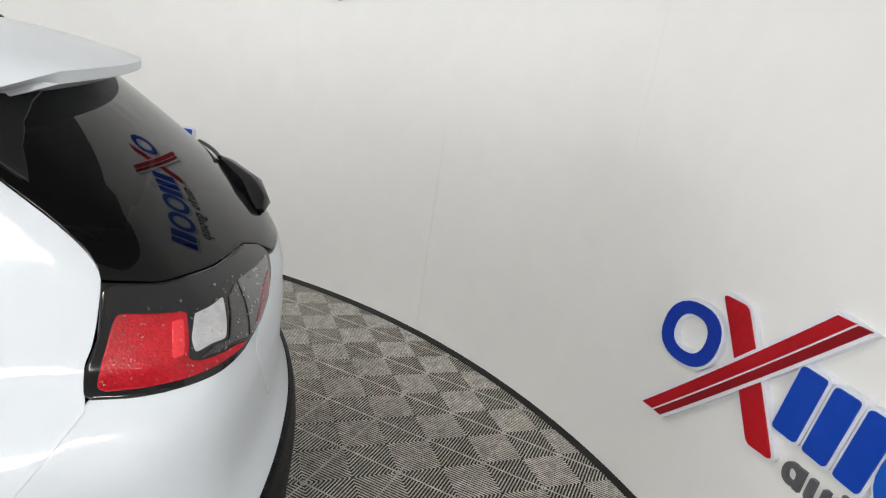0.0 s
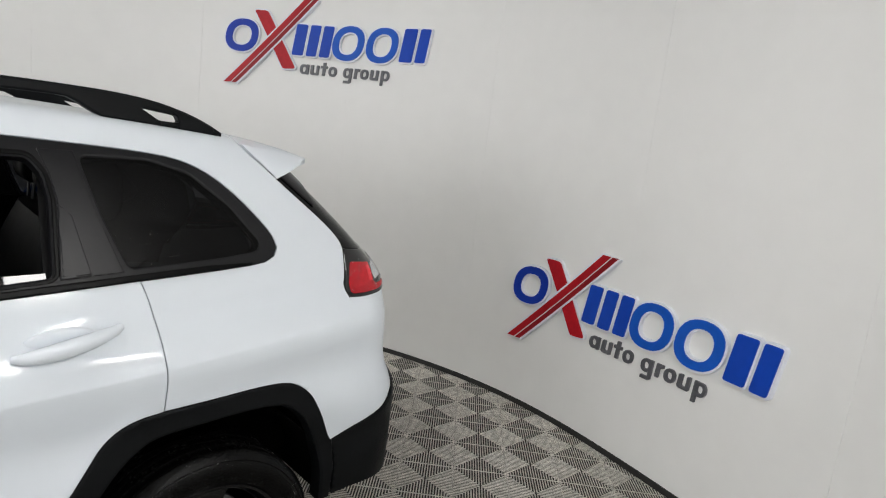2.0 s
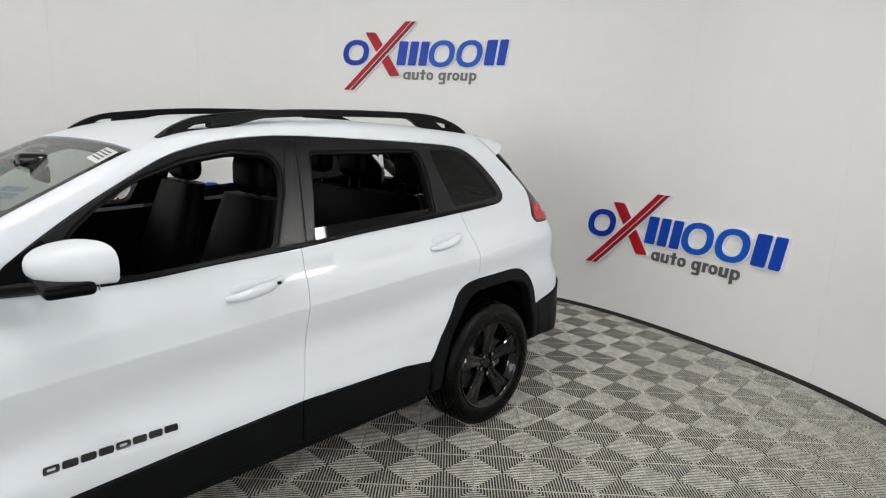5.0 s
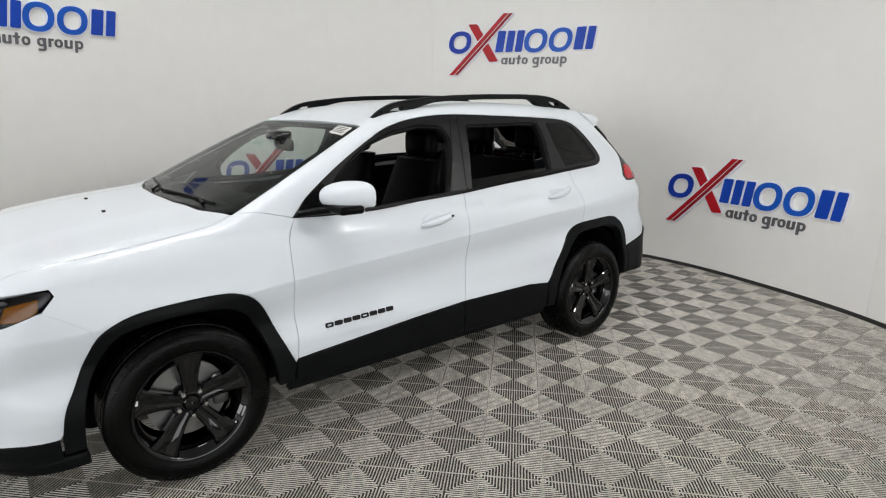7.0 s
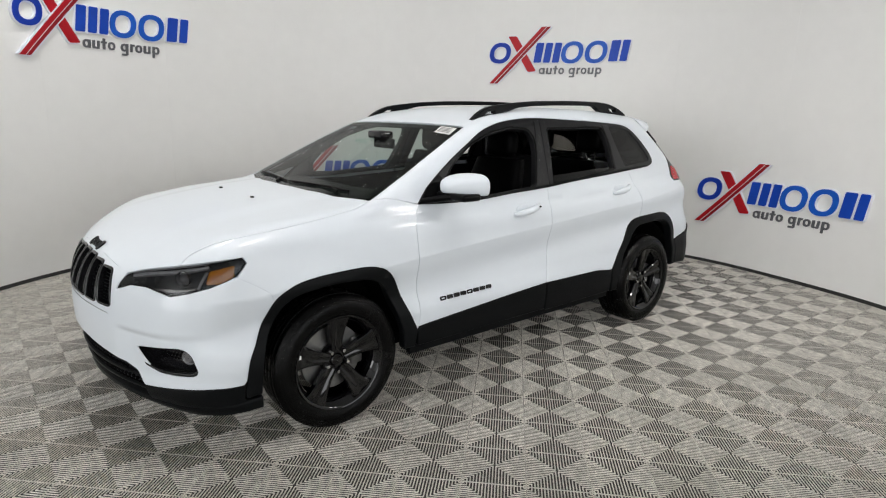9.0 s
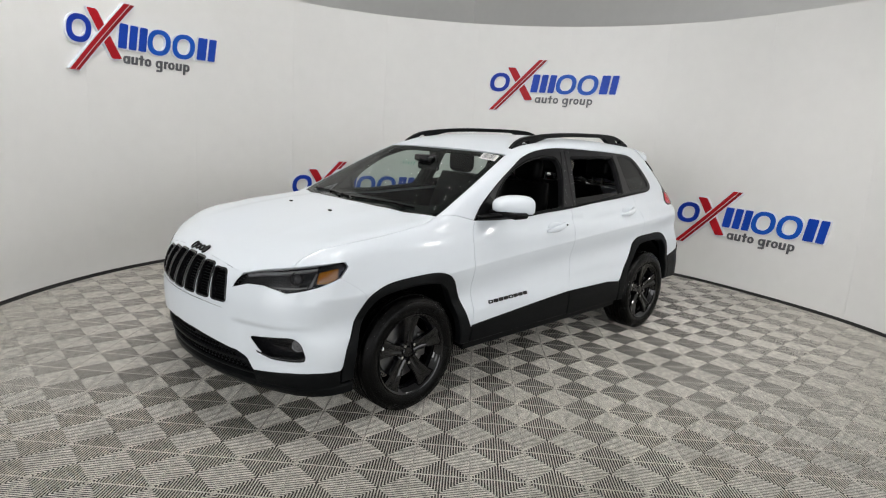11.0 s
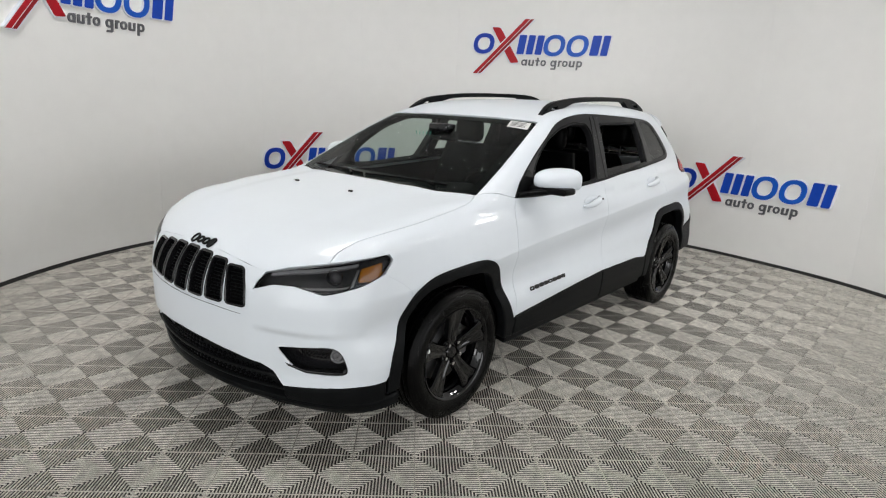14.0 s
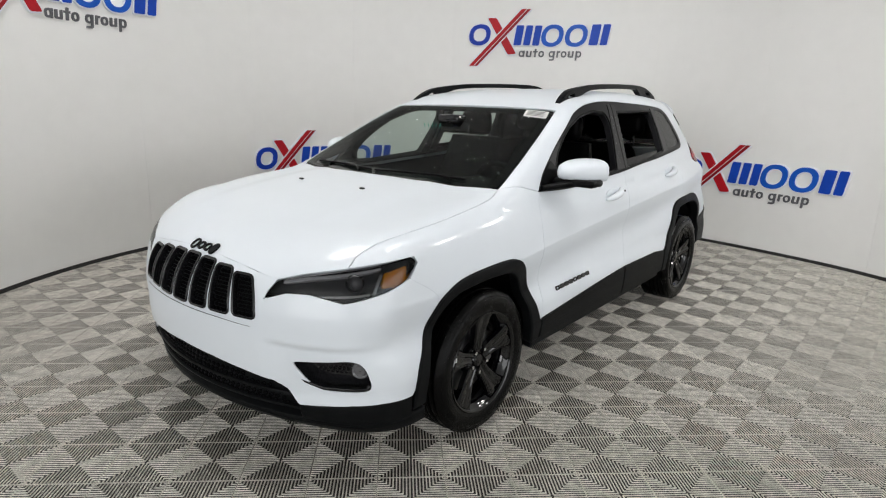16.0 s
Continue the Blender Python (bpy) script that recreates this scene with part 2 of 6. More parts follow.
def march(origin, way, far):
    """First point of the body met from outside, for rays given by rows."""
    o, w = np.asarray(origin, float), np.asarray(way, float)
    lo, hi = np.zeros(len(o)), np.full(len(o), np.nan)
    n = int(far / 0.02)
    done = np.zeros(len(o), bool)
    for i in range(1, n + 1):
        s = far * i / n
        p = o + w * s
        inside = (body_field(*p.T) < 0) & ~done
        hi[inside] = s
        done |= inside
        lo[~done] = s
    hi = np.where(np.isnan(hi), far, hi)
    for _ in range(22):
        m = (lo + hi) / 2
        p = o + w * m[:, None]
        inside = body_field(*p.T) < 0
        hi, lo = np.where(inside, m, hi), np.where(inside, lo, m)
    return o + w * hi[:, None]


# ---- mesh tools ----
from mathutils.geometry import delaunay_2d_cdt


def link(name, verts, faces, mat, parent=None, label="", smooth=False, sharp=()):
    """One mesh object from numpy vertices and index faces."""
    me = bpy.data.meshes.new(name)
    me.from_pydata([tuple(map(float, v)) for v in verts], [], [tuple(map(int, f)) for f in faces])
    me.materials.append(mat)
    if smooth:
        me.polygons.foreach_set("use_smooth", [True] * len(me.polygons))
        if smooth != "all":
            me.set_sharp_from_angle(angle=radians(smooth if smooth is not True else 40))
    me.validate()
    ob = new(name, me)
    if parent is not None:
        ob.parent = parent
    if label:
        ob["label"] = label
    return ob


def part(name, bm, mat, parent, label="", smooth=35):
    """Links a bmesh as one mesh object under a thing or a part."""
    me = bpy.data.meshes.new(name)
    bmesh.ops.recalc_face_normals(bm, faces=bm.faces)
    bm.to_mesh(me)
    bm.free()
    me.materials.append(mat)
    if smooth:
        me.polygons.foreach_set("use_smooth", [True] * len(me.polygons))
        me.set_sharp_from_angle(angle=radians(smooth))
    ob = new(name, me)
    if parent is not None:
        ob.parent = parent
    if label:
        ob["label"] = label
    return ob


def thing(name, label, category, group="", kind=""):
    return tagged(new(name), label, category, group, kind)


def fillet(pts, r, n=5):
    """Rounds the corners of a closed outline."""
    pts = [np.asarray(p, float) for p in pts]
    out = []
    for i, p in enumerate(pts):
        a, b = pts[i - 1], pts[(i + 1) % len(pts)]
        la, lb = np.linalg.norm(a - p), np.linalg.norm(b - p)
        ra, rb = min(r, 0.48 * la), min(r, 0.48 * lb)
        pa, pb = p + (a - p) * ra / max(la, 1e-9), p + (b - p) * rb / max(lb, 1e-9)
        for k in range(n + 1):
            t = k / n
            out.append((1 - t) ** 2 * pa + 2 * t * (1 - t) * p + t * t * pb)
    return np.array(out)


def flow(pts, n=6, closed=True):
    """A smooth curve through points."""
    p = np.asarray(pts, float)
    m, out = len(p), []
    for i in range(m if closed else m - 1):
        if closed:
            a, b, c, d = p[i - 1], p[i], p[(i + 1) % m], p[(i + 2) % m]
        else:
            a, b, c, d = p[max(i - 1, 0)], p[i], p[i + 1], p[min(i + 2, m - 1)]
        for k in range(n):
            t = k / n
            out.append(0.5 * (2 * b + (c - a) * t + (2 * a - 5 * b + 4 * c - d) * t * t + (3 * b - a - 3 * c + d) * t ** 3))
    if not closed:
        out.append(p[-1])
    return np.array(out)


def resample(p, gap, closed=True):
    q = np.vstack([p, p[:1]]) if closed else np.asarray(p)
    seg = np.linalg.norm(np.diff(q, axis=0), axis=1)
    out = []
    for a, b, l in zip(q[:-1], q[1:], seg):
        if l < 1e-7:
            continue
        n = max(1, int(math.ceil(l / gap)))
        out += [a + (b - a) * k / n for k in range(n)]
    if not closed:
        out.append(q[-1])
    return np.array(out)


def inside(p, poly):
    x, y = p[:, 0], p[:, 1]
    r = np.zeros(len(p), bool)
    a = poly
    b = np.roll(poly, -1, 0)
    for (x0, y0), (x1, y1) in zip(a, b):
        if y0 == y1:
            continue
        r ^= ((y0 > y) != (y1 > y)) & (x < (x1 - x0) * (y - y0) / (y1 - y0) + x0)
    return r


def edge_distance(p, poly):
    d = np.full(len(p), 9.0)
    for a, b in zip(poly, np.roll(poly, -1, 0)):
        ab = b - a
        l = ab @ ab
        if l < 1e-12:
            continue
        t = np.clip(((p - a) @ ab) / l, 0, 1)
        d = np.minimum(d, np.linalg.norm(p - a - t[:, None] * ab, axis=1))
    return d


def flat_mesh(outline, holes, gap, rim_gap=None, bevel=0.0, rows=None):
    """Triangles of an outline with holes: points, faces, boundary loops and each point's distance from the rim."""
    rings = [resample(np.asarray(r, float), rim_gap or gap) for r in (outline, *holes)]
    verts, edges, loops = [], [], []
    for r in rings:
        s = len(verts)
        verts += list(r)
        loops.append(np.arange(s, s + len(r)))
        edges += [(s + i, s + (i + 1) % len(r)) for i in range(len(r))]
    lo, hi = rings[0].min(0), rings[0].max(0)
    gx, gy = np.meshgrid(np.arange(lo[0] + gap / 2, hi[0], gap), np.arange(lo[1] + gap / 2, hi[1], gap))
    grid = np.c_[gx.ravel(), gy.ravel()]
    if rows is not None:
        near = np.array([np.min(np.abs(rows - q).max(1)) for q in grid])
        grid = np.vstack([grid[near > gap * 0.7], rows])
    extra = []
    if bevel:
        for r in rings:
            t = np.roll(r, -1, 0) - np.roll(r, 1, 0)
            nrm = np.c_[-t[:, 1], t[:, 0]] / np.maximum(np.linalg.norm(t, axis=1), 1e-9)[:, None]
            for s in (bevel, -bevel):
                extra.append(r + nrm * s)
        extra = np.vstack(extra)
        dist = np.min([edge_distance(extra, r) for r in rings], 0)
        extra = extra[dist > bevel * 0.9]
    keep = np.min([edge_distance(grid, r) for r in rings], 0) > max(gap * (0.45 if rows is None else 0.25), bevel * 1.6)
    grid = grid[keep]
    grid = np.vstack([grid, extra]) if len(extra) else grid
    ok = inside(grid, rings[0])
    for h in rings[1:]:
        ok &= ~inside(grid, h)
    verts += list(grid[ok])
    v2, _, f2, _, _, _ = delaunay_2d_cdt([Vector(v) for v in verts], edges, [], 0, 1e-7)
    v2 = np.array([tuple(v) for v in v2])
    f2 = np.array(f2)
    cen = v2[f2].mean(1)
    ok = inside(cen, rings[0])
    for h in rings[1:]:
        ok &= ~inside(cen, h)
    f2 = f2[ok]
    area = np.cross(v2[f2[:, 1]] - v2[f2[:, 0]], v2[f2[:, 2]] - v2[f2[:, 0]])
    f2 = np.where((area < 0)[:, None], f2[:, ::-1], f2)
    # boundary edges
    e = np.vstack([f2[:, [0, 1]], f2[:, [1, 2]], f2[:, [2, 0]]])
    seen = {tuple(q) for q in e.tolist()}
    border = [(a, b) for a, b in seen if (b, a) not in seen]
    dist = np.min([edge_distance(v2, r) for r in rings], 0)
    return v2, f2, border, dist


def field_normal(p):
    h = 2e-3
    g = np.array([body_field(*(p + h * np.eye(3)[i]).T) - body_field(*(p - h * np.eye(3)[i]).T) for i in range(3)]).T
    return g / np.linalg.norm(g, axis=1)[:, None]


AX, FX, RX = 0.72, 1.15, -1.15     # axes of the three charts


def side_point(x, z):
    """The point of the left flank at that length and height."""
    x, z = np.atleast_1d(x), np.atleast_1d(z)
    return march(np.c_[x, np.full(len(x), 1.3), z], np.tile((0.0, -1.0, 0.0), (len(x), 1)), 1.3)


def chart_s(p):
    p = np.atleast_2d(p)
    return np.c_[p[:, 0], 0.9 * np.arctan2(p[:, 2] - AX, p[:, 1])]


def chart_f(p):
    p = np.atleast_2d(p)
    return np.c_[np.arctan2(p[:, 1], p[:, 0] - FX), p[:, 2]]


def chart_r(p):
    p = np.atleast_2d(p)
    return np.c_[np.arctan2(p[:, 1], RX - p[:, 0]), p[:, 2]]


def lift(uv, chart):
    """From chart coordinates back to the body's surface."""
    if chart == "s":
        c, s = np.cos(uv[:, 1] / 0.9), np.sin(uv[:, 1] / 0.9)
        o = np.c_[uv[:, 0], 1.7 * c, AX + 1.7 * s]
        w = np.c_[np.zeros(len(uv)), -c, -s]
    else:
        c, s = np.cos(uv[:, 0]), np.sin(uv[:, 0])
        sg, ax = (1, FX) if chart == "f" else (-1, RX)
        o = np.c_[ax + sg * 1.7 * c, 1.7 * s, uv[:, 1]]
        w = np.c_[-sg * c, -s, np.zeros(len(uv))]
    return march(o, w, 1.68)


def skin(name, outline, chart, mat, parent, off=0.0, rim=0.02, gap=0.045, holes=(), bevel=0.002, mirror=False, label="", rim_gap=None, bulge=None, rows=None):
    """A panel on the body: outline in chart coordinates, raised by off, with a rounded and turned-in edge."""
    v, f, border, dist = flat_mesh(outline, holes, gap, rim_gap or gap * 0.5, bevel, rows)
    p = lift(v, chart)
    n = field_normal(p)
    r = np.clip(dist / max(bevel, 1e-6), 0, 1)
    h = off - bevel * (1 - np.sqrt(1 - (1 - r) ** 2)) if bevel else np.full(len(v), off)
    if bulge is not None:
        h = h + bulge(dist)
    top = p + n * h[:, None]
    # orient the faces outwards
    fn = np.cross(top[f[:, 1]] - top[f[:, 0]], top[f[:, 2]] - top[f[:, 0]])
    if (fn * n[f[:, 0]]).sum() < 0:
        f = f[:, ::-1]
        border = [(b, a) for a, b in border]
    faces = f.tolist()
    verts, normals = list(top), n.copy()
    # outward direction in the surface along the rim
    out = np.zeros_like(top)
    for a, b in border:
        w = np.cross(top[b] - top[a], n[a])
        out[a] += w
        out[b] += w
    size = np.linalg.norm(out, axis=1)
    rimmed = size > 1e-9
    out[rimmed] /= size[rimmed][:, None]
    if bevel:
        normals[rimmed] = n[rimmed] * 0.75 + out[rimmed] * 0.65
    normals = list(normals)
    if rim:
        idx = {}
        for a, b in border:
            for q in (a, b):
                if q not in idx:
                    idx[q] = len(verts)
                    verts += [top[q], top[q] - n[q] * rim - out[q] * min(0.002, abs(rim))]
                    normals += [out[q] * (1 if rim > 0 else -1)] * 2
        faces += [(idx[b], idx[a], idx[a] + 1, idx[b] + 1) for a, b in border]
    verts, normals = np.array(verts), np.array(normals)
    normals /= np.linalg.norm(normals, axis=1)[:, None]
    if mirror:
        verts, normals = verts * (1, -1, 1), normals * (1, -1, 1)
        faces = [q[::-1] for q in faces]
    me = bpy.data.meshes.new(name)
    me.from_pydata(verts.tolist(), [], [tuple(q) for q in faces])
    me.materials.append(mat)
    me.polygons.foreach_set("use_smooth", [True] * len(me.polygons))
    me.normals_split_custom_set_from_vertices(normals.tolist())
    ob = new(name, me)
    ob.parent = parent
    if label:
        ob["label"] = label
    return ob


def slab(name, outline, holes, place, depth, mat, parent=None, label="", gap=0.2, bevel=0.0, smooth=False):
    """An extruded flat outline; place maps rows of (u, v, height) to the world."""
    v, f, border, dist = flat_mesh(outline, holes, gap, gap, bevel)
    h = np.zeros(len(v))
    if bevel:
        r = np.clip(dist / bevel, 0, 1)
        h = -bevel * (1 - np.sqrt(1 - (1 - r) ** 2))
    top = place(np.c_[v, h + depth])
    idx, low = {}, []
    for a, b in border:
        for q in (a, b):
            if q not in idx:
                idx[q] = len(v) + len(low)
                low.append((*v[q], 0.0))
    verts = np.vstack([top, place(np.array(low))])
    faces = f.tolist() + [(b, a, idx[a], idx[b]) for a, b in border]
    return link(name, verts, faces, mat, parent, label, smooth=smooth)


def box_bm(size, at=(0, 0, 0), bevel=0.0, seg=2, rot=None):
    bm = bmesh.new()
    bmesh.ops.create_cube(bm, size=1)
    bmesh.ops.scale(bm, vec=size, verts=bm.verts)
    if bevel:
        bmesh.ops.bevel(bm, geom=bm.edges[:], offset=bevel, segments=seg, affect="EDGES", profile=0.5)
    if rot is not None:
        bmesh.ops.transform(bm, matrix=rot, verts=bm.verts)
    bmesh.ops.translate(bm, vec=at, verts=bm.verts)
    return bm


def spin_bm(profile, steps, axis="y"):
    """A ring swept round the y axis from (radius, y) points."""
    bm = bmesh.new()
    rings = []
    for i in range(steps):
        a = 2 * math.pi * i / steps
        rings.append([bm.verts.new((r * math.cos(a), y, r * math.sin(a))) for r, y in profile])
    for i in range(steps):
        p, q = rings[i], rings[(i + 1) % steps]
        for k in range(len(profile) - 1):
            bm.faces.new((p[k], p[k + 1], q[k + 1], q[k]))
    return bm


def tube_bm(path, radius, sides=8, squash=1.0):
    """A round bar along a path; radius may vary by point."""
    path = [Vector(p) for p in path]
    bm = bmesh.new()
    rings = []
    for i, p in enumerate(path):
        d = (path[min(i + 1, len(path) - 1)] - path[max(i - 1, 0)]).normalized()
        a = d.cross(Vector((0, 0, 1)))
        a = a.normalized() if a.length > 1e-4 else Vector((0, 1, 0))
        b = a.cross(d)
        r = radius[i] if isinstance(radius, (list, tuple)) else radius
        rings.append([bm.verts.new(p + a * r * math.cos(t) + b * r * squash * math.sin(t)) for t in (2 * math.pi * k / sides for k in range(sides))])
    for p, q in zip(rings, rings[1:]):
        for k in range(sides):
            bm.faces.new((p[k], p[(k + 1) % sides], q[(k + 1) % sides], q[k]))
    bm.faces.new(rings[0][::-1])
    bm.faces.new(rings[-1])
    return bm


def loft_bm(sections, cap=True):
    """A closed skin through rings of points with equal counts."""
    bm = bmesh.new()
    rings = [[bm.verts.new(p) for p in s] for s in sections]
    n = len(rings[0])
    for p, q in zip(rings, rings[1:]):
        for k in range(n):
            bm.faces.new((p[k], p[(k + 1) % n], q[(k + 1) % n], q[k]))
    if cap:
        bm.faces.new(rings[0][::-1])
        bm.faces.new(rings[-1])
    return bm


# ---- the round booth ----
def wall_r(a):
    """Inner radius of the wall at a bearing in degrees; one stretch stands a little flatter."""
    return WALL_R - 0.012 - 0.055 * np.exp(-((np.asarray(a) % 360 - 167) / 12.0) ** 2)


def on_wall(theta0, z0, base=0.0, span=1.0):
    """Places (u, v, height) on the inside of the round wall, u running to the right as seen from within; span stretches
    u.
    """
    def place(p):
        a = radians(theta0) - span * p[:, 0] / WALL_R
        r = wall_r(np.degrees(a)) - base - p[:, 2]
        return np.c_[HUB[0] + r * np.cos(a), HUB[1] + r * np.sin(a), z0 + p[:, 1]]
    return place


WALL_FROM, WALL_TO = 98.2, 335.7     # bearings between which the wall stands


def build_wall():
    wall = thing("wall_round", "curved white laminate booth wall made of tall panels", "wall", kind="structure")
    step_deg = 18.27          # panels about 1.2 m wide
    a = WALL_FROM
    k = 0
    while a < WALL_TO - 1:
        n = 14
        seam = 0.005
        angs = np.linspace(a + seam, a + step_deg - seam, n + 1)
        lean = 0.003 * math.sin(2.4 * k)
        v, f = [], []
        for i, q in enumerate(angs):
            c, s = math.cos(radians(q)), math.sin(radians(q))
            edge = 0.0008 if i in (0, n) else 0.0
            for r in (float(wall_r(q)) + edge, float(wall_r(q)) + 0.05):
                for z in (0.0, WALL_H):
                    r1 = r + lean * (z / WALL_H - 0.5)
                    v.append((HUB[0] + r1 * c, HUB[1] + r1 * s, z))
        for i in range(n):
            m = 4 * i
            f += [(m, m + 4, m + 5, m + 1), (m + 2, m + 3, m + 7, m + 6), (m + 1, m + 5, m + 7, m + 3)]
        f += [(0, 1, 3, 2), (4 * n, 4 * n + 2, 4 * n + 3, 4 * n + 1)]
        link("panel", v, f, M_WALL, wall, smooth=30)
        a += step_deg
        k += 1
    v, f = [], []
    prof = ((-0.001, 0.030), (-0.006, 0.028), (-0.014, 0.008), (-0.016, 0.0))
    angs = np.linspace(WALL_FROM, WALL_TO, 140)
    for q in angs:
        v += [(HUB[0] + (float(wall_r(q)) + d) * math.cos(radians(q)), HUB[1] + (float(wall_r(q)) + d) * math.sin(radians(q)), z) for d, z in prof]
    for i in range(len(angs) - 1):
        f += [(4 * i + k, 4 * i + k + 1, 4 * i + k + 5, 4 * i + k + 4) for k in range(3)]
    tagged(link("baseboard", v, f, M_TRIM, smooth=30), "thin black rubber base strip round the wall foot", "baseboard", kind="structure")


def build_outside():
    """Plain walls and ceiling that close the place behind the camera."""
    ceil = link("ceiling", [(x, y, z) for z in (CEIL_H + 0.001, CEIL_H + 0.1) for x, y in ((-7, -7), (HALL + 1, -7), (HALL + 1, HALL + 1), (-7, HALL + 1))],
                [(0, 1, 2, 3), (7, 6, 5, 4), (0, 4, 5, 1), (1, 5, 6, 2), (2, 6, 7, 3), (3, 7, 4, 0)], M_CEIL)
    tagged(ceil, "flat matt grey hall ceiling high above the booth", "ceiling", kind="structure")
    def wall(name, x0, y0, x1, y1):
        bm = box_bm((x1 - x0, y1 - y0, CEIL_H), ((x0 + x1) / 2, (y0 + y1) / 2, CEIL_H / 2))
        tagged(part(name, bm, M_WALL, None, smooth=0), "plain pale outer wall beyond the booth opening", "wall", kind="structure")

    def gated(name, boxes):
        ob = thing(name, "plain pale outer wall out of view, with an added wide gate", "wall", kind="structure")
        for x0, x1, y0, y1, z0, z1 in boxes:
            part("wall_piece", box_bm((x1 - x0, y1 - y0, z1 - z0), ((x0 + x1) / 2, (y0 + y1) / 2, (z0 + z1) / 2)), M_WALL, ob, smooth=0)
    h, k = HALL, HALL + 0.1
    a, b = DOORS["east"][1]
    gated("wall_east", [(h, k, -7, a, 0, CEIL_H), (h, k, b, k, 0, CEIL_H), (h, k, a, b, DOOR_H, CEIL_H)])
    a, b = DOORS["north"][1]
    gated("wall_north", [(-7, a, h, k, 0, CEIL_H), (b, h, h, k, 0, CEIL_H), (a, b, h, k, DOOR_H, CEIL_H)])
    wall("wall_south", -7, -7, h, -6.9)
    wall("wall_west", -7, -6.9, -6.9, h)


def light_panel(name, label, group, size, watts, m, drop=0.0):
    """A framed diffuser with its lamp, facing down the pose's own z axis; drop: length of the rod it hangs from."""
    w, l = size
    lamp = thing(name, label, "light", group)
    lamp.matrix_basis = m
    bm = bmesh.new()
    for sx, sy, px, py in ((w + 0.04, 0.02, 0, l / 2 + 0.01), (w + 0.04, 0.02, 0, -l / 2 - 0.01), (0.02, l, w / 2 + 0.01, 0), (0.02, l, -w / 2 - 0.01, 0)):
        b2 = box_bm((sx, sy, 0.06), (px, py, 0.03))
        me = bpy.data.meshes.new("tmp")
        b2.to_mesh(me)
        bm.from_mesh(me)
        bpy.data.meshes.remove(me)
        b2.free()
    part("frame", bm, M_PAPER, lamp, "white metal frame")
    part("diffuser", box_bm((w, l, 0.01), (0, 0, 0.03)), glow("lamp_diffuser", (1.0, 0.985, 0.965), watts / (math.pi * w * l)), lamp, "glowing diffuser")
    if drop:
        part("back_cover", box_bm((w + 0.036, l + 0.036, 0.012), (0, 0, 0.066), 0.003), M_PAPER, lamp)
        up = m.inverted().to_3x3() @ Vector((0, 0, drop))
        part("hanging_rod", tube_bm([(0, 0, 0.06), tuple(Vector((0, 0, 0.06)) + up)], 0.008, 8), M_STEEL, lamp, "thin steel rod")
    light = bpy.data.lights.new("panel_light", "AREA")
    light.shape, light.size, light.size_y, light.energy = "RECTANGLE", w, l, watts
    light.color = (1.0, 0.985, 0.965)
    new("panel_light", light).matrix_basis = m @ pose(0, 0, -0.012)


def build_lamps():
    for (x, y), watts in zip(LAMPS, LAMP_WATTS):
        light_panel("ceiling_fill_light", "slim white rectangular ceiling light, added out of view as overhead fill", "ceiling lights of the hall", LAMP_SIZE, watts, pose(x, y, CEIL_H - 0.06))
    for x, y, z in SPOTS:
        light_panel("hanging_light", "small white light panel hung on a rod, switched on", "hung light panels", SPOT_SIZE, SPOT_WATTS, look((x, y, z), (x + 0.5, 0.2, 0.6)), CEIL_H - z - 0.02)


# ---- the wall emblems ----
def ring(cx, cy, rx, ry, lean=0.0, n=28, power=2.3):
    out = []
    for i in range(n):
        a = 2 * math.pi * i / n
        c, s = math.cos(a), math.sin(a)
        u, v = rx * math.copysign(abs(c) ** (2 / power), c), ry * math.copysign(abs(s) ** (2 / power), s)
        out.append((cx + u + lean * v, cy + v))
    return np.array(out)


def grow(outline, d):
    """Moves an outline outwards by d."""
    p = np.asarray(outline, float)
    area = 0.5 * np.sum(p[:, 0] * np.roll(p[:, 1], -1) - np.roll(p[:, 0], -1) * p[:, 1])
    t = np.roll(p, -1, 0) - np.roll(p, 1, 0)
    n = np.c_[t[:, 1], -t[:, 0]] / np.maximum(np.linalg.norm(t, axis=1), 1e-9)[:, None]
    return p + n * (d if area > 0 else -d)


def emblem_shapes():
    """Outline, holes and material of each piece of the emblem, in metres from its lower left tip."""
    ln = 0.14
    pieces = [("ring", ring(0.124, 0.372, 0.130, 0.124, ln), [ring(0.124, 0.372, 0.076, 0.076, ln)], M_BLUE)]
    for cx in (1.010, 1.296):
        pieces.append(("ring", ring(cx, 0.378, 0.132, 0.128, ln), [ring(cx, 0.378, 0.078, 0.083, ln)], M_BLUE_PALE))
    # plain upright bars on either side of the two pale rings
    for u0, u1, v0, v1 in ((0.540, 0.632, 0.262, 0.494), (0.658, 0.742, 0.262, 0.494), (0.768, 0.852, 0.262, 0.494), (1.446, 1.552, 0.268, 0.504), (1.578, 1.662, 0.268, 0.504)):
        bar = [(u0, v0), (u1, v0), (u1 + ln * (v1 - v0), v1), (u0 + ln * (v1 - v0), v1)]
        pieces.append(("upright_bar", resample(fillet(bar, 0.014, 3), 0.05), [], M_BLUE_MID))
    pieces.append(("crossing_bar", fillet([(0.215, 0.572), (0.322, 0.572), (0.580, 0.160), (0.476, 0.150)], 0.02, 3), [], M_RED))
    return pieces


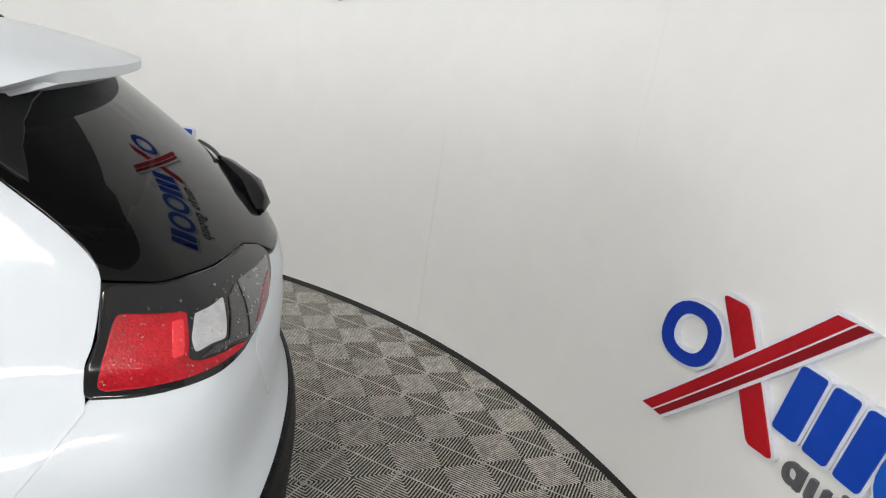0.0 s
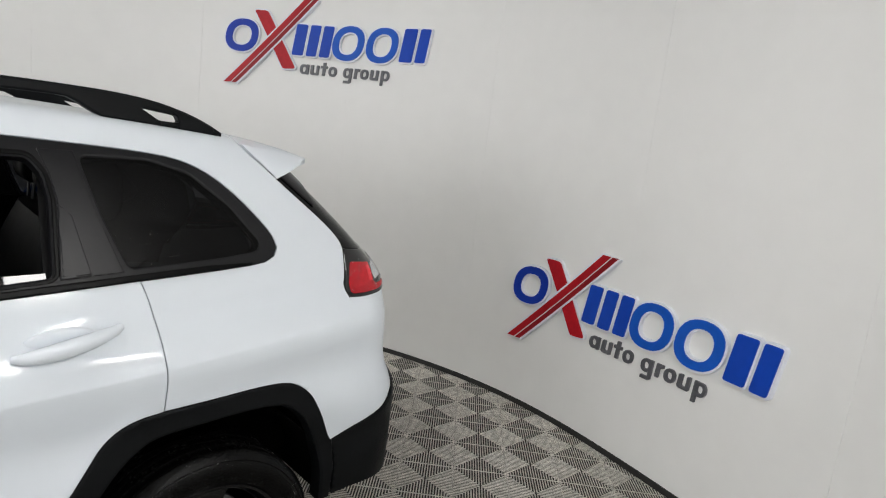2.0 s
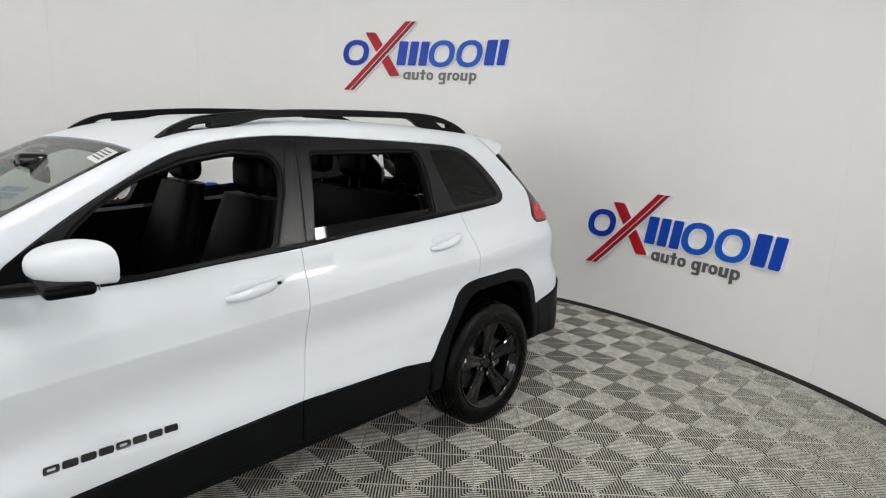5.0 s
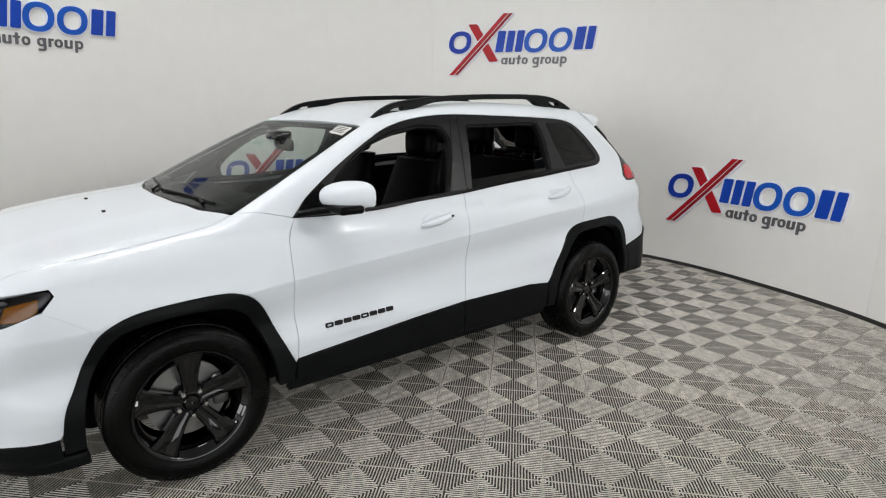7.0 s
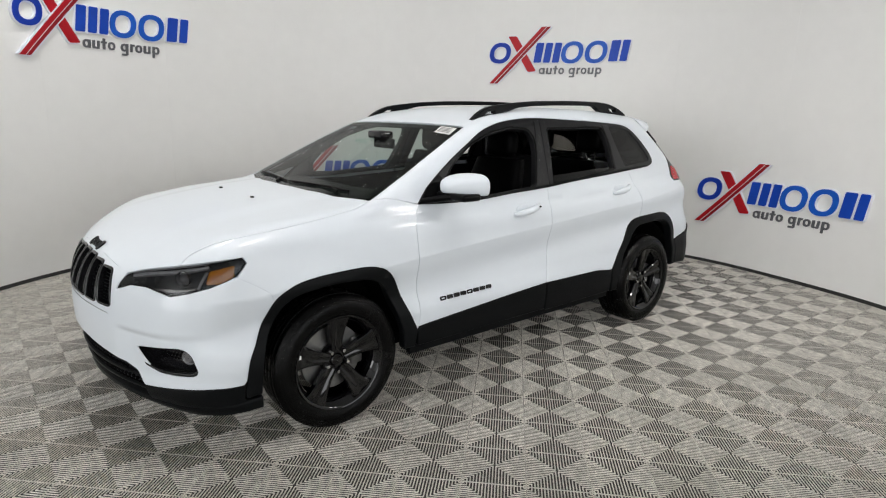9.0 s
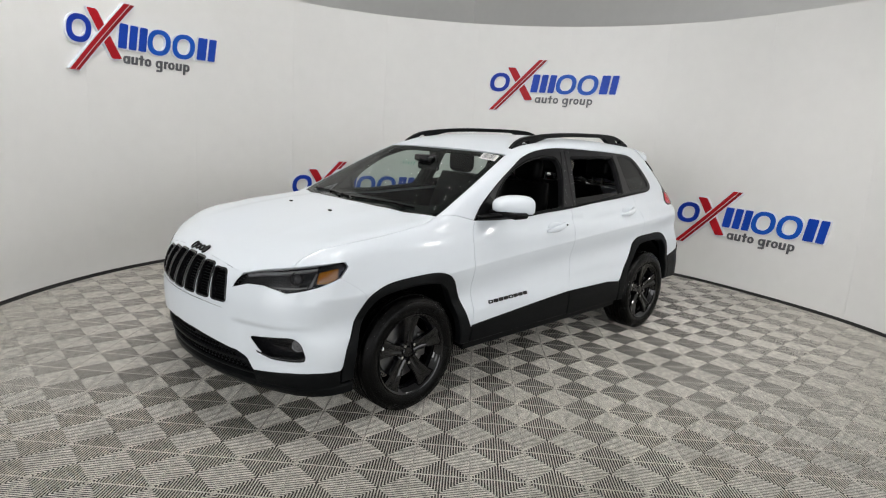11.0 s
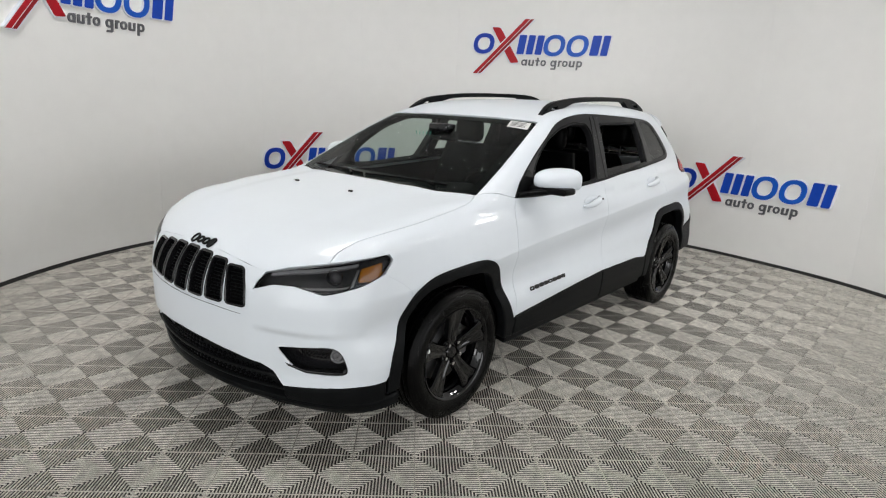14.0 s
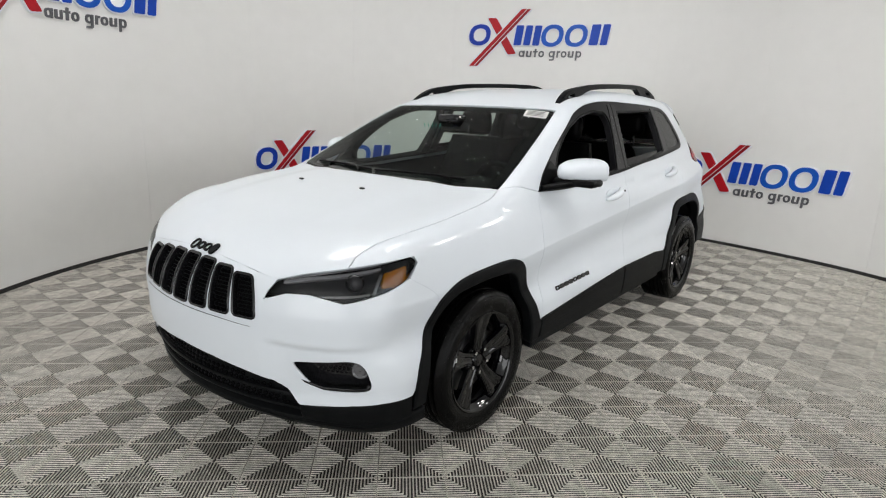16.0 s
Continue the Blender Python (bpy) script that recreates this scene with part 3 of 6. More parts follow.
def stroke(u, v, kind, x=0.075):
    """Strokes of one small letter of the words below the emblem."""
    t = 0.0175
    out = []
    if kind in "oab":
        out.append((ring(u + 0.034, v + x / 2, 0.034, x / 2, 0.05, 16), [ring(u + 0.034, v + x / 2, 0.034 - t, x / 2 - t, 0.05, 12)]))
    if kind == "a":
        out.append((np.array([(u + 0.05, v), (u + 0.07, v), (u + 0.075, v + x), (u + 0.055, v + x)]), []))
    if kind == "u":
        out.append((fillet([(u, v + 0.01), (u + 0.012, v), (u + 0.066, v), (u + 0.074, v + x), (u + 0.053, v + x), (u + 0.049, v + t), (u + 0.024, v + t), (u + 0.028, v + x), (u + 0.006, v + x)], 0.006, 2), []))
    if kind == "t":
        out.append((np.array([(u + 0.010, v), (u + 0.032, v), (u + 0.040, v + 0.1), (u + 0.018, v + 0.1)]), []))
        out.append((np.array([(u - 0.004, v + 0.056), (u + 0.052, v + 0.056), (u + 0.054, v + 0.074), (u - 0.002, v + 0.074)]), []))
    if kind == "d":
        out += stroke(u, v, "o")
        out.append((np.array([(u + 0.048, v - 0.035), (u + 0.068, v - 0.03), (u + 0.076, v + x), (u + 0.055, v + x)]), []))
        out.append((np.array([(u + 0.004, v - 0.038), (u + 0.056, v - 0.038), (u + 0.062, v - 0.02), (u + 0.008, v - 0.02)]), []))
    if kind == "p":
        out += stroke(u, v, "o")
        out.append((np.array([(u - 0.006, v - 0.036), (u + 0.014, v - 0.036), (u + 0.022, v + x), (u + 0.001, v + x)]), []))
    if kind == "r":
        out.append((np.array([(u, v), (u + 0.021, v), (u + 0.027, v + x), (u + 0.006, v + x)]), []))
        out.append((np.array([(u + 0.018, v + x - 0.024), (u + 0.046, v + x - 0.018), (u + 0.048, v + x), (u + 0.022, v + x)]), []))
    return out


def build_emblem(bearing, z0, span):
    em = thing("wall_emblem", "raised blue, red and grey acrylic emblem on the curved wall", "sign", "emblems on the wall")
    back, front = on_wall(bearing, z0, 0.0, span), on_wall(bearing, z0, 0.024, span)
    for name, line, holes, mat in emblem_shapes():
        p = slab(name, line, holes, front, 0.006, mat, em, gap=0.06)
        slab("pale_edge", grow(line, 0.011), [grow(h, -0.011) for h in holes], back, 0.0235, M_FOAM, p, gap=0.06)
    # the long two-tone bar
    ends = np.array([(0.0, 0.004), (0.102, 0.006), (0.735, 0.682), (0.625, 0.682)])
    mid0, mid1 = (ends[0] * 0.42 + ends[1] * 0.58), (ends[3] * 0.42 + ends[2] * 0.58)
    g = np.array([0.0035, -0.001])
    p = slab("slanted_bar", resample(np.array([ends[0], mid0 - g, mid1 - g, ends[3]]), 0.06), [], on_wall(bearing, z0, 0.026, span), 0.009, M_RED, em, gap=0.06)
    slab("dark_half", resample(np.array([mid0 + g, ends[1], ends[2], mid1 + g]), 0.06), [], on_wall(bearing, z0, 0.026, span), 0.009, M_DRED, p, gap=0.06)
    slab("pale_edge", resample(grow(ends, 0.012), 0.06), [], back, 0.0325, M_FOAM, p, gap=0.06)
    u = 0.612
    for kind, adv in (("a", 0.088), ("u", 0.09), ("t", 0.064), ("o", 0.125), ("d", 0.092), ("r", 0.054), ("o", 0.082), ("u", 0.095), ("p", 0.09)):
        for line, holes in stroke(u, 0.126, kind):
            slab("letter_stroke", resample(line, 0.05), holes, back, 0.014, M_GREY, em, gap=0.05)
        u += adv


build_wall()
build_outside()
build_lamps()
# Bearing, foot height, and a widthwise stretch fitted to the camera's view.
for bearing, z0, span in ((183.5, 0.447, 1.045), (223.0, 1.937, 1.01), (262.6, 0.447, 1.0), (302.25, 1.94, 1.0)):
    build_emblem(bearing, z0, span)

# ---- the car ----
def S(*xz):
    """Flank points (length, height) as chart coordinates."""
    a = np.array(xz, float)
    return chart_s(side_point(a[:, 0], a[:, 1]))


def S3(*xyz):
    return chart_s(np.array(xyz, float))


def F3(*xyz):
    return chart_f(np.array(xyz, float))


def R3(*xyz):
    return chart_r(np.array(xyz, float))


def flip(uv, chart):
    """The other side's outline in the same chart."""
    q = np.array(uv)[::-1].copy()
    if chart == "s":
        q[:, 1] = 0.9 * math.pi - q[:, 1]
    else:
        q[:, 0] = -q[:, 0]
    return q


def trim(outline, d=0.0009, gap=0.03):
    return grow(resample(np.asarray(outline), gap), -d)


BELT = [(0.806, 1.072), (0.615, 1.066), (0.391, 1.069), (0.123, 1.088), (-0.197, 1.105), (-0.557, 1.135), (-1.021, 1.161), (-1.165, 1.169)]
BELT_BACK = [(-1.38, 1.180), (-1.49, 1.187), (-1.545, 1.194), (-1.578, 1.209)]
DLO_TOP = [(-1.592, 1.235), (-1.568, 1.287), (-1.461, 1.395), (-1.347, 1.468), (-1.219, 1.497), (-0.935, 1.512), (-0.635, 1.522), (-0.345, 1.530),
           (-0.147, 1.526), (0.041, 1.504), (0.164, 1.475), (0.256, 1.443), (0.374, 1.382), (0.51, 1.304), (0.637, 1.221), (0.734, 1.151)]
F_ARCH = [(0.872, 0.417), (0.933, 0.546), (0.985, 0.672), (1.045, 0.756), (1.118, 0.794), (1.205, 0.804), (1.332, 0.800), (1.447, 0.790), (1.529, 0.774), (1.596, 0.745), (1.646, 0.704)]
F_ARCH_LOW = [(1.681, 0.64), (1.727, 0.546), (1.772, 0.456), (1.79, 0.352), (1.79, 0.285)]
F_IN = [(0.955, 0.326), (0.962, 0.413), (1.004, 0.544), (1.04, 0.63), (1.085, 0.692), (1.155, 0.735), (1.242, 0.746), (1.363, 0.746), (1.503, 0.728), (1.568, 0.704), (1.61, 0.665), (1.645, 0.604), (1.692, 0.515), (1.715, 0.40), (1.72, 0.29)]
R_ARCH = [(-0.85, 0.492), (-0.916, 0.575), (-0.968, 0.65), (-1.021, 0.730), (-1.062, 0.785), (-1.118, 0.822), (-1.2, 0.838), (-1.332, 0.842), (-1.482, 0.844), (-1.585, 0.832), (-1.65, 0.793), (-1.690, 0.727), (-1.735, 0.627), (-1.754, 0.602)]
R_IN = [(-0.93, 0.33), (-0.945, 0.46), (-0.972, 0.535), (-1.03, 0.63), (-1.078, 0.70), (-1.132, 0.748), (-1.193, 0.775), (-1.321, 0.785), (-1.431, 0.788), (-1.53, 0.780), (-1.591, 0.755), (-1.642, 0.694), (-1.695, 0.577), (-1.712, 0.455), (-1.708, 0.40)]
SILL = [(0.872, 0.430), (0.802, 0.440), (0.511, 0.463), (0.194, 0.488), (-0.149, 0.510), (-0.682, 0.510), (-0.85, 0.492)]
DOOR_FRONT = [(0.806, 1.072), (0.845, 1.0), (0.856, 0.93), (0.853, 0.73), (0.852, 0.55), (0.862, 0.434)]
DOOR_MID = [(-0.197, 1.105), (-0.199, 1.0), (-0.199, 0.9), (-0.194, 0.73), (-0.165, 0.56), (-0.149, 0.51)]
DOOR_REAR = [(-1.165, 1.169), (-1.186, 1.095), (-1.196, 1.0), (-1.202, 0.918), (-1.2, 0.838)]
HOOD_SEAM = [(1.064, 0.748, 1.102), (1.15, 0.785, 1.078), (1.25, 0.797, 1.06), (1.371, 0.801, 1.042), (1.553, 0.797, 1.016), (1.814, 0.760, 0.978), (1.887, 0.738, 0.954), (1.945, 0.728, 0.926), (1.991, 0.728, 0.889)]
LAMP_TOP = [(1.991, 0.728, 0.889), (1.896, 0.81, 0.907), (1.765, 0.853, 0.918)]
LAMP_LOW = [(1.752, 0.862, 0.893), (1.815, 0.867, 0.832), (1.906, 0.855, 0.803), (1.991, 0.813, 0.781), (2.046, 0.759, 0.766), (2.076, 0.707, 0.778), (2.108, 0.64, 0.790), (2.15, 0.555, 0.785), (2.192, 0.462, 0.752)]
LAMP_IN = [(2.178, 0.471, 0.785), (2.146, 0.495, 0.830), (2.091, 0.583, 0.858)]
GRILLE_TOP = [tuple(q) for q in march(np.array([(2.8, 0.43, 0.838), (2.8, 0.3, 0.855), (2.8, 0.15, 0.868), (2.8, 0.0, 0.872)]), np.tile((-1.0, 0.0, 0.0), (4, 1)), 1.2)]
D_EDGE = [(-1.52, 0.54, 1.55), (-1.545, 0.575, 1.518), (-1.626, 0.607, 1.446), (-1.733, 0.63, 1.362), (-1.817, 0.649, 1.293), (-1.862, 0.667, 1.237), (-1.864, 0.69, 1.178), (-1.858, 0.712, 1.13), (-1.849, 0.727, 1.099), (-1.853, 0.757, 1.069)]
LOW_WHITE = [(1.79, 0.874, 0.352), (1.932, 0.858, 0.361), (2.03, 0.79, 0.360), (2.136, 0.598, 0.340), (2.164, 0.553, 0.398), (2.189, 0.503, 0.430), (2.235, 0.368, 0.452), (2.27, 0.2, 0.473), (2.285, 0.0, 0.482)]


def glide(pts):
    """The same run of points, smoothed: each step becomes four."""
    return [tuple(p) for p in flow(pts, 4, closed=False)]


BELT, DLO_TOP, F_ARCH, R_ARCH = glide(BELT), glide(DLO_TOP), glide(F_ARCH + F_ARCH_LOW), glide(R_ARCH)
F_IN, R_IN, HOOD_SEAM, D_EDGE, DOOR_FRONT, DOOR_REAR = (glide(q) for q in (F_IN, R_IN, HOOD_SEAM, D_EDGE, DOOR_FRONT, DOOR_REAR))
F_ARCH, F_ARCH_LOW = F_ARCH[:41], F_ARCH[41:]
FRONT_SEAM = [(1.80, 0.836), (1.765, 0.815), (1.724, 0.79), (1.69, 0.768), (1.66, 0.742)]
STICKER = [(0.344, 0.433, 1.466), (0.358, 0.594, 1.456), (0.433, 0.617, 1.42), (0.419, 0.455, 1.43)]
MARKS = [(0.57, -0.174, 1.364), (0.57, -0.012, 1.365), (0.615, 0.003, 1.345), (0.61, -0.147, 1.346)]
REAR_SEAM = [(-1.65, 0.793), (-1.70, 0.86), (-1.755, 0.93), (-1.81, 1.0), (-1.84, 1.034), (-1.856, 1.052)]


def side_pts(xz):
    a = np.array(xz, float)
    return side_point(a[:, 0], a[:, 1])


def crease_rows(x0, x1):
    """Chart points in rows that follow the door crease, closer together near it."""
    out = []
    for x in np.arange(x0, x1, 0.03):
        zc = 0.80 + 0.075 * (0.9 - x)
        out += [(x, zc + d) for d in (-0.27, -0.235, -0.20, -0.17, -0.14, -0.11, -0.08, -0.055, -0.035, -0.018, -0.006, 0.002, 0.010, 0.022, 0.038, 0.06, 0.09, 0.125)]
    return S(*out)


def both(fn):
    for mirror in (False, True):
        fn(mirror)


def build_car():
    car = thing("car", "white five-door sport utility car with black trim and lowered windows", "car")
    # painted shell: roof, pillars and rear quarters in one piece
    half = np.vstack([S3((0.325, 0.612, 1.468), (0.5, 0.655, 1.388), (0.7, 0.698, 1.29), (0.9, 0.732, 1.187), (1.064, 0.752, 1.102)),
                      S3((0.94, 0.793, 1.098)), S(*[(0.812, 1.074)], *DLO_TOP[::-1], *BELT_BACK[::-1], *DOOR_REAR, *R_ARCH[28:40], *REAR_SEAM),
                      S3(*D_EDGE[::-1])])
    half = np.vstack([half, [[-1.50, chart_s([[-1.5, 0.3, 1.575]])[0, 1]]]])
    roof_front = S3((0.315, 0.4, 1.49), (0.31, 0.2, 1.5), (0.31, 0.0, 1.5))
    shell = np.vstack([half, flip(half, "s"), flip(roof_front[:2], "s"), roof_front[::-1]])
    rear_rows = crease_rows(-1.87, -1.15)
    skin("body_shell", resample(grow(resample(shell, 0.03), -0.002), 0.03), "s", M_PAINT, car, rows=np.vstack([rear_rows, flip(rear_rows, "s")]), gap=0.05, rim_gap=0.02, label="white painted roof, pillars and rear quarters")
    # bonnet
    hl = np.vstack([S3((1.195, 0.0, 1.1), (1.18, 0.3, 1.1), (1.135, 0.55, 1.105)), S3(*HOOD_SEAM), S3(*LAMP_IN[:0:-1]), S3(*GRILLE_TOP)])
    hood = np.vstack([hl, flip(hl[1:-1], "s")])
    bonnet = skin("bonnet", trim(hood), "s", M_PAINT, car, gap=0.04, rim_gap=0.02, label="white ribbed bonnet")
    for y in (0.235, -0.235):
        b = box_bm((0.016, 0.026, 0.010), bevel=0.003)
        nozzle = part("washer_nozzle", b, M_GLOSS, bonnet)
        spot = march(np.array([[1.468, y, 1.5]]), np.array([[0.0, 0.0, -1.0]]), 1.0)[0]
        nozzle.location = (1.468, y, float(spot[2]) + 0.004)
    badge(bonnet)

    def flank(mirror):
        fender = np.vstack([S3((0.94, 0.793, 1.098)), S3(*HOOD_SEAM), S3(*LAMP_TOP[1:]), S3(LAMP_LOW[0]), S(*FRONT_SEAM), S(*F_ARCH[::-1]), S(*DOOR_FRONT[::-1])])
        skin("fender", trim(fender), "s", M_PAINT, car, rows=crease_rows(0.85, 1.75), mirror=mirror, gap=0.035, rim_gap=0.015)
        door = np.vstack([S(*BELT[:17]), S(*DOOR_MID[1:]), S(*SILL[1:5][::-1][1:]), S(*DOOR_FRONT[::-1][:-1])])
        fd = skin("front_door", trim(door), "s", M_PAINT, car, rows=crease_rows(-0.2, 0.87), mirror=mirror, gap=0.035, rim_gap=0.015)
        door = np.vstack([S(*BELT[16:]), S(*DOOR_REAR[1:]), S(*R_ARCH[:23][::-1]), S(*SILL[4:6][::-1]), S(*DOOR_MID[::-1][1:-1])])
        rd = skin("rear_door", trim(door), "s", M_PAINT, car, rows=crease_rows(-1.22, -0.15), mirror=mirror, gap=0.035, rim_gap=0.015)
        handle(fd, 0.02, 0.985, mirror, True)
        handle(rd, -0.99, 1.045, mirror, False)
        if not mirror:
            nameplate(fd)
        glasshouse(car, fd, rd, mirror)
        cladding(car, fd, rd, mirror)
        door_mirror(car, mirror)
        headlight(car, mirror)
        tail_lamp(car, mirror)
        roof_rail(car, mirror)
    both(flank)
    front_end(car)
    rear_end(car)
    screens(car)
    underbody(car)
    for x in (1.325, -1.335):
        for sgn in (1, -1):
            wheel(car, x, sgn)
    return car


def badge(parent):
    """Plain dark script-like mark above the grille."""
    for i, (w, h, dy) in enumerate(((0.040, 0.062, -0.100), (0.044, 0.044, -0.053), (0.044, 0.044, -0.006), (0.046, 0.060, 0.044))):
        line = ring(0, 0, w / 2, h / 2, -0.15, 14)
        dy = -dy
        hole = [ring(0, 0, w / 2 - 0.009, h / 2 - 0.009, -0.15, 10)] if i else []

        def place(p, dy=dy):
            y = dy - p[:, 0]
            x = 2.172 - 0.7 * p[:, 1] - 0.3 * y * y
            base = march(np.c_[x, y, np.full(len(p), 1.4)], np.tile((0.0, 0.0, -1.0), (len(p), 1)), 1.0)
            return base + np.array((0.35, 0, 0.93)) * (p[:, 2:] + 0.002)
        slab("badge_mark", line, hole, place, 0.006, M_CLAD, parent, "small black raised mark", gap=0.02)


def nameplate(parent):
    """Eight small dark bars low on the door."""
    x = 0.714
    for i in range(8):
        u = fillet([(0, 0), (0.042, 0), (0.045, 0.020), (0.003, 0.020)], 0.005, 2)
        hole = [fillet([(0.010, 0.006), (0.033, 0.006), (0.034, 0.014), (0.012, 0.014)], 0.002, 2)] if i in (0, 4) else []

        def place(p, x=x):
            q = side_point(x - p[:, 0], 0.546 + 0.03 * (0.714 - x) + p[:, 1])
            return q + np.array((0, 1, 0)) * (p[:, 2:] + 0.001)
        slab("nameplate_bar", u, hole, place, 0.004, M_GLOSS, parent, "small gloss black bar" if i == 0 else "", gap=0.03)
        x -= 0.049


def handle(parent, x, z, mirror, lock):
    sg = -1 if mirror else 1
    p = side_point(np.array([x]), np.array([z]))[0]
    path, rad = [], []
    for i in range(13):
        t = i / 12
        q = side_point(np.array([x + 0.115 - 0.23 * t]), np.array([z - 0.018 + 0.042 * t]))[0]
        path.append((q[0], sg * (q[1] + 0.004 + 0.032 * math.sin(math.pi * min(1, max(0, t))) ** 0.6), q[2]))
        rad.append(0.009 + 0.012 * math.sin(math.pi * t) ** 0.7)
    h = part("door_handle", tube_bm(path, rad, 10, 1.0), M_PAINT, parent, "white pull handle", smooth=60)
    bm = bmesh.new()
    bmesh.ops.create_uvsphere(bm, u_segments=20, v_segments=10, radius=1)
    bmesh.ops.scale(bm, vec=(0.085, 0.010, 0.036), verts=bm.verts)
    bmesh.ops.translate(bm, vec=(p[0] + 0.012, sg * (p[1] - 0.004), p[2] + 0.004), verts=bm.verts)
    part("handle_cup", bm, M_PAINT, h)
    if lock:
        bm = box_bm((0.018, 0.006, 0.012), (path[10][0], path[10][1] + sg * 0.019, path[10][2] + 0.002), 0.002)
        part("lock", bm, M_GLOSS, h, "dark key lock")


def glasshouse(car, fd, rd, mirror):
    frame = np.vstack([S(*BELT), S(*BELT_BACK), S(*DLO_TOP)])
    f_open = S((0.565, 1.093), (0.60, 1.17), (0.55, 1.234), (0.466, 1.301), (0.353, 1.370), (0.182, 1.431), (0.003, 1.462), (-0.15, 1.452), (-0.183, 1.40), (-0.166, 1.306), (-0.095, 1.122), (0.119, 1.108), (0.388, 1.088))
    r_open = S((-0.338, 1.458), (-0.70, 1.464), (-0.93, 1.466), (-0.958, 1.43), (-0.970, 1.37), (-0.967, 1.192), (-0.6, 1.158), (-0.268, 1.126))
    q_open = S((-1.042, 1.476), (-1.207, 1.478), (-1.325, 1.447), (-1.442, 1.358), (-1.535, 1.252), (-1.52, 1.226), (-1.40, 1.214), (-1.269, 1.206), (-1.141, 1.200), (-1.086, 1.33))
    f_open, r_open, q_open = fillet(f_open, 0.03, 4), fillet(r_open, 0.014, 4), fillet(q_open, 0.018, 4)
    skin("window_frame", resample(frame, 0.03), "s", M_FRAME, car, off=0.003, rim=0.035, gap=0.03, rim_gap=0.015, holes=[f_open, r_open, q_open], bevel=0.006, mirror=mirror, label="black rubber window surround")
    for par, hole in ((fd, f_open), (rd, r_open)):
        ring_line = resample(hole, 0.015)
        skin("window_seal", grow(ring_line, 0.013), "s", M_SEAL, par, off=0.0075, rim=0.01, gap=0.02, rim_gap=0.012, holes=[grow(ring_line, 0.003)], bevel=0.003, mirror=mirror, label="black rubber window seal")
    rib = np.vstack([S(*BELT), S(*BELT_BACK[:2]), S((-1.50, 1.194), (-1.35, 1.194)), S(*[(x, z + 0.016) for x, z in BELT[::-1][2:-2]]), S((0.79, 1.088))])
    skin("belt_moulding", resample(rib, 0.03), "s", M_SEAL, car, off=0.009, rim=0.012, gap=0.02, rim_gap=0.012, bevel=0.004, mirror=mirror, label="black rubber belt strip")
    for name, pts, par in (("pillar_trim", [(-0.215, 1.122), (-0.102, 1.118), (-0.178, 1.31), (-0.198, 1.40), (-0.225, 1.506), (-0.268, 1.512)], fd),
                           ("pillar_trim", [(-0.225, 1.124), (-0.275, 1.512), (-0.328, 1.502), (-0.305, 1.30), (-0.262, 1.127)], rd),
                           ("pillar_trim", [(-0.980, 1.184), (-1.125, 1.192), (-1.074, 1.33), (-1.028, 1.487), (-0.950, 1.487), (-0.973, 1.43), (-0.986, 1.37)], rd),
                           ("pillar_trim_flap", [(-0.985, 1.190), (-1.048, 1.192), (-1.015, 1.33), (-0.986, 1.36)], rd)):
        skin(name, resample(S(*pts), 0.02), "s", M_SATIN, par, off=0.011 if "flap" in name else 0.008, rim=0.01, gap=0.03, rim_gap=0.012, bevel=0.003, mirror=mirror, label="black pillar cover")
    skin("quarter_window", resample(grow(resample(q_open, 0.02), 0.004), 0.02), "s", M_WETPRIV, car, off=-0.004, rim=0.0, gap=0.04, bevel=0.0, mirror=mirror, label="dark privacy glass")
    glass = S((-0.262, 1.10), (-0.285, 1.175), (-0.955, 1.205), (-0.96, 1.15), (-0.6, 1.12))
    skin("door_glass", resample(glass, 0.02), "s", M_PRIV, rd, off=-0.014, rim=0.004, gap=0.04, bevel=0.0, mirror=mirror, label="dark glass wound almost down")
    sparkle(fd, [(-0.20, 1.14), (-0.12, 1.14), (-0.19, 1.32), (-0.215, 1.45), (-0.25, 1.45)], 60, "s", mirror, 0.0085, 0.0018)
    sparkle(rd, [(-0.235, 1.14), (-0.26, 1.14), (-0.30, 1.30), (-0.315, 1.45), (-0.285, 1.45)], 40, "s", mirror, 0.0085, 0.0018)
    sparkle(car, [(-1.08, 1.20), (-1.0, 1.20), (-1.03, 1.30), (-1.40, 1.30), (-1.50, 1.24), (-1.27, 1.215)], 70, "s", mirror, -0.003, 0.0016)
    # inner door panels behind the sills
    inner = np.vstack([S((0.80, 1.06), (0.39, 1.06), (-0.2, 1.10), (-0.96, 1.15), (-1.0, 0.6), (-0.2, 0.45), (0.80, 0.45))])
    skin("door_lining", resample(inner, 0.05), "s", M_DASH, car, off=-0.09, rim=0.0, gap=0.08, bevel=0.0, mirror=mirror, label="black inner door lining")


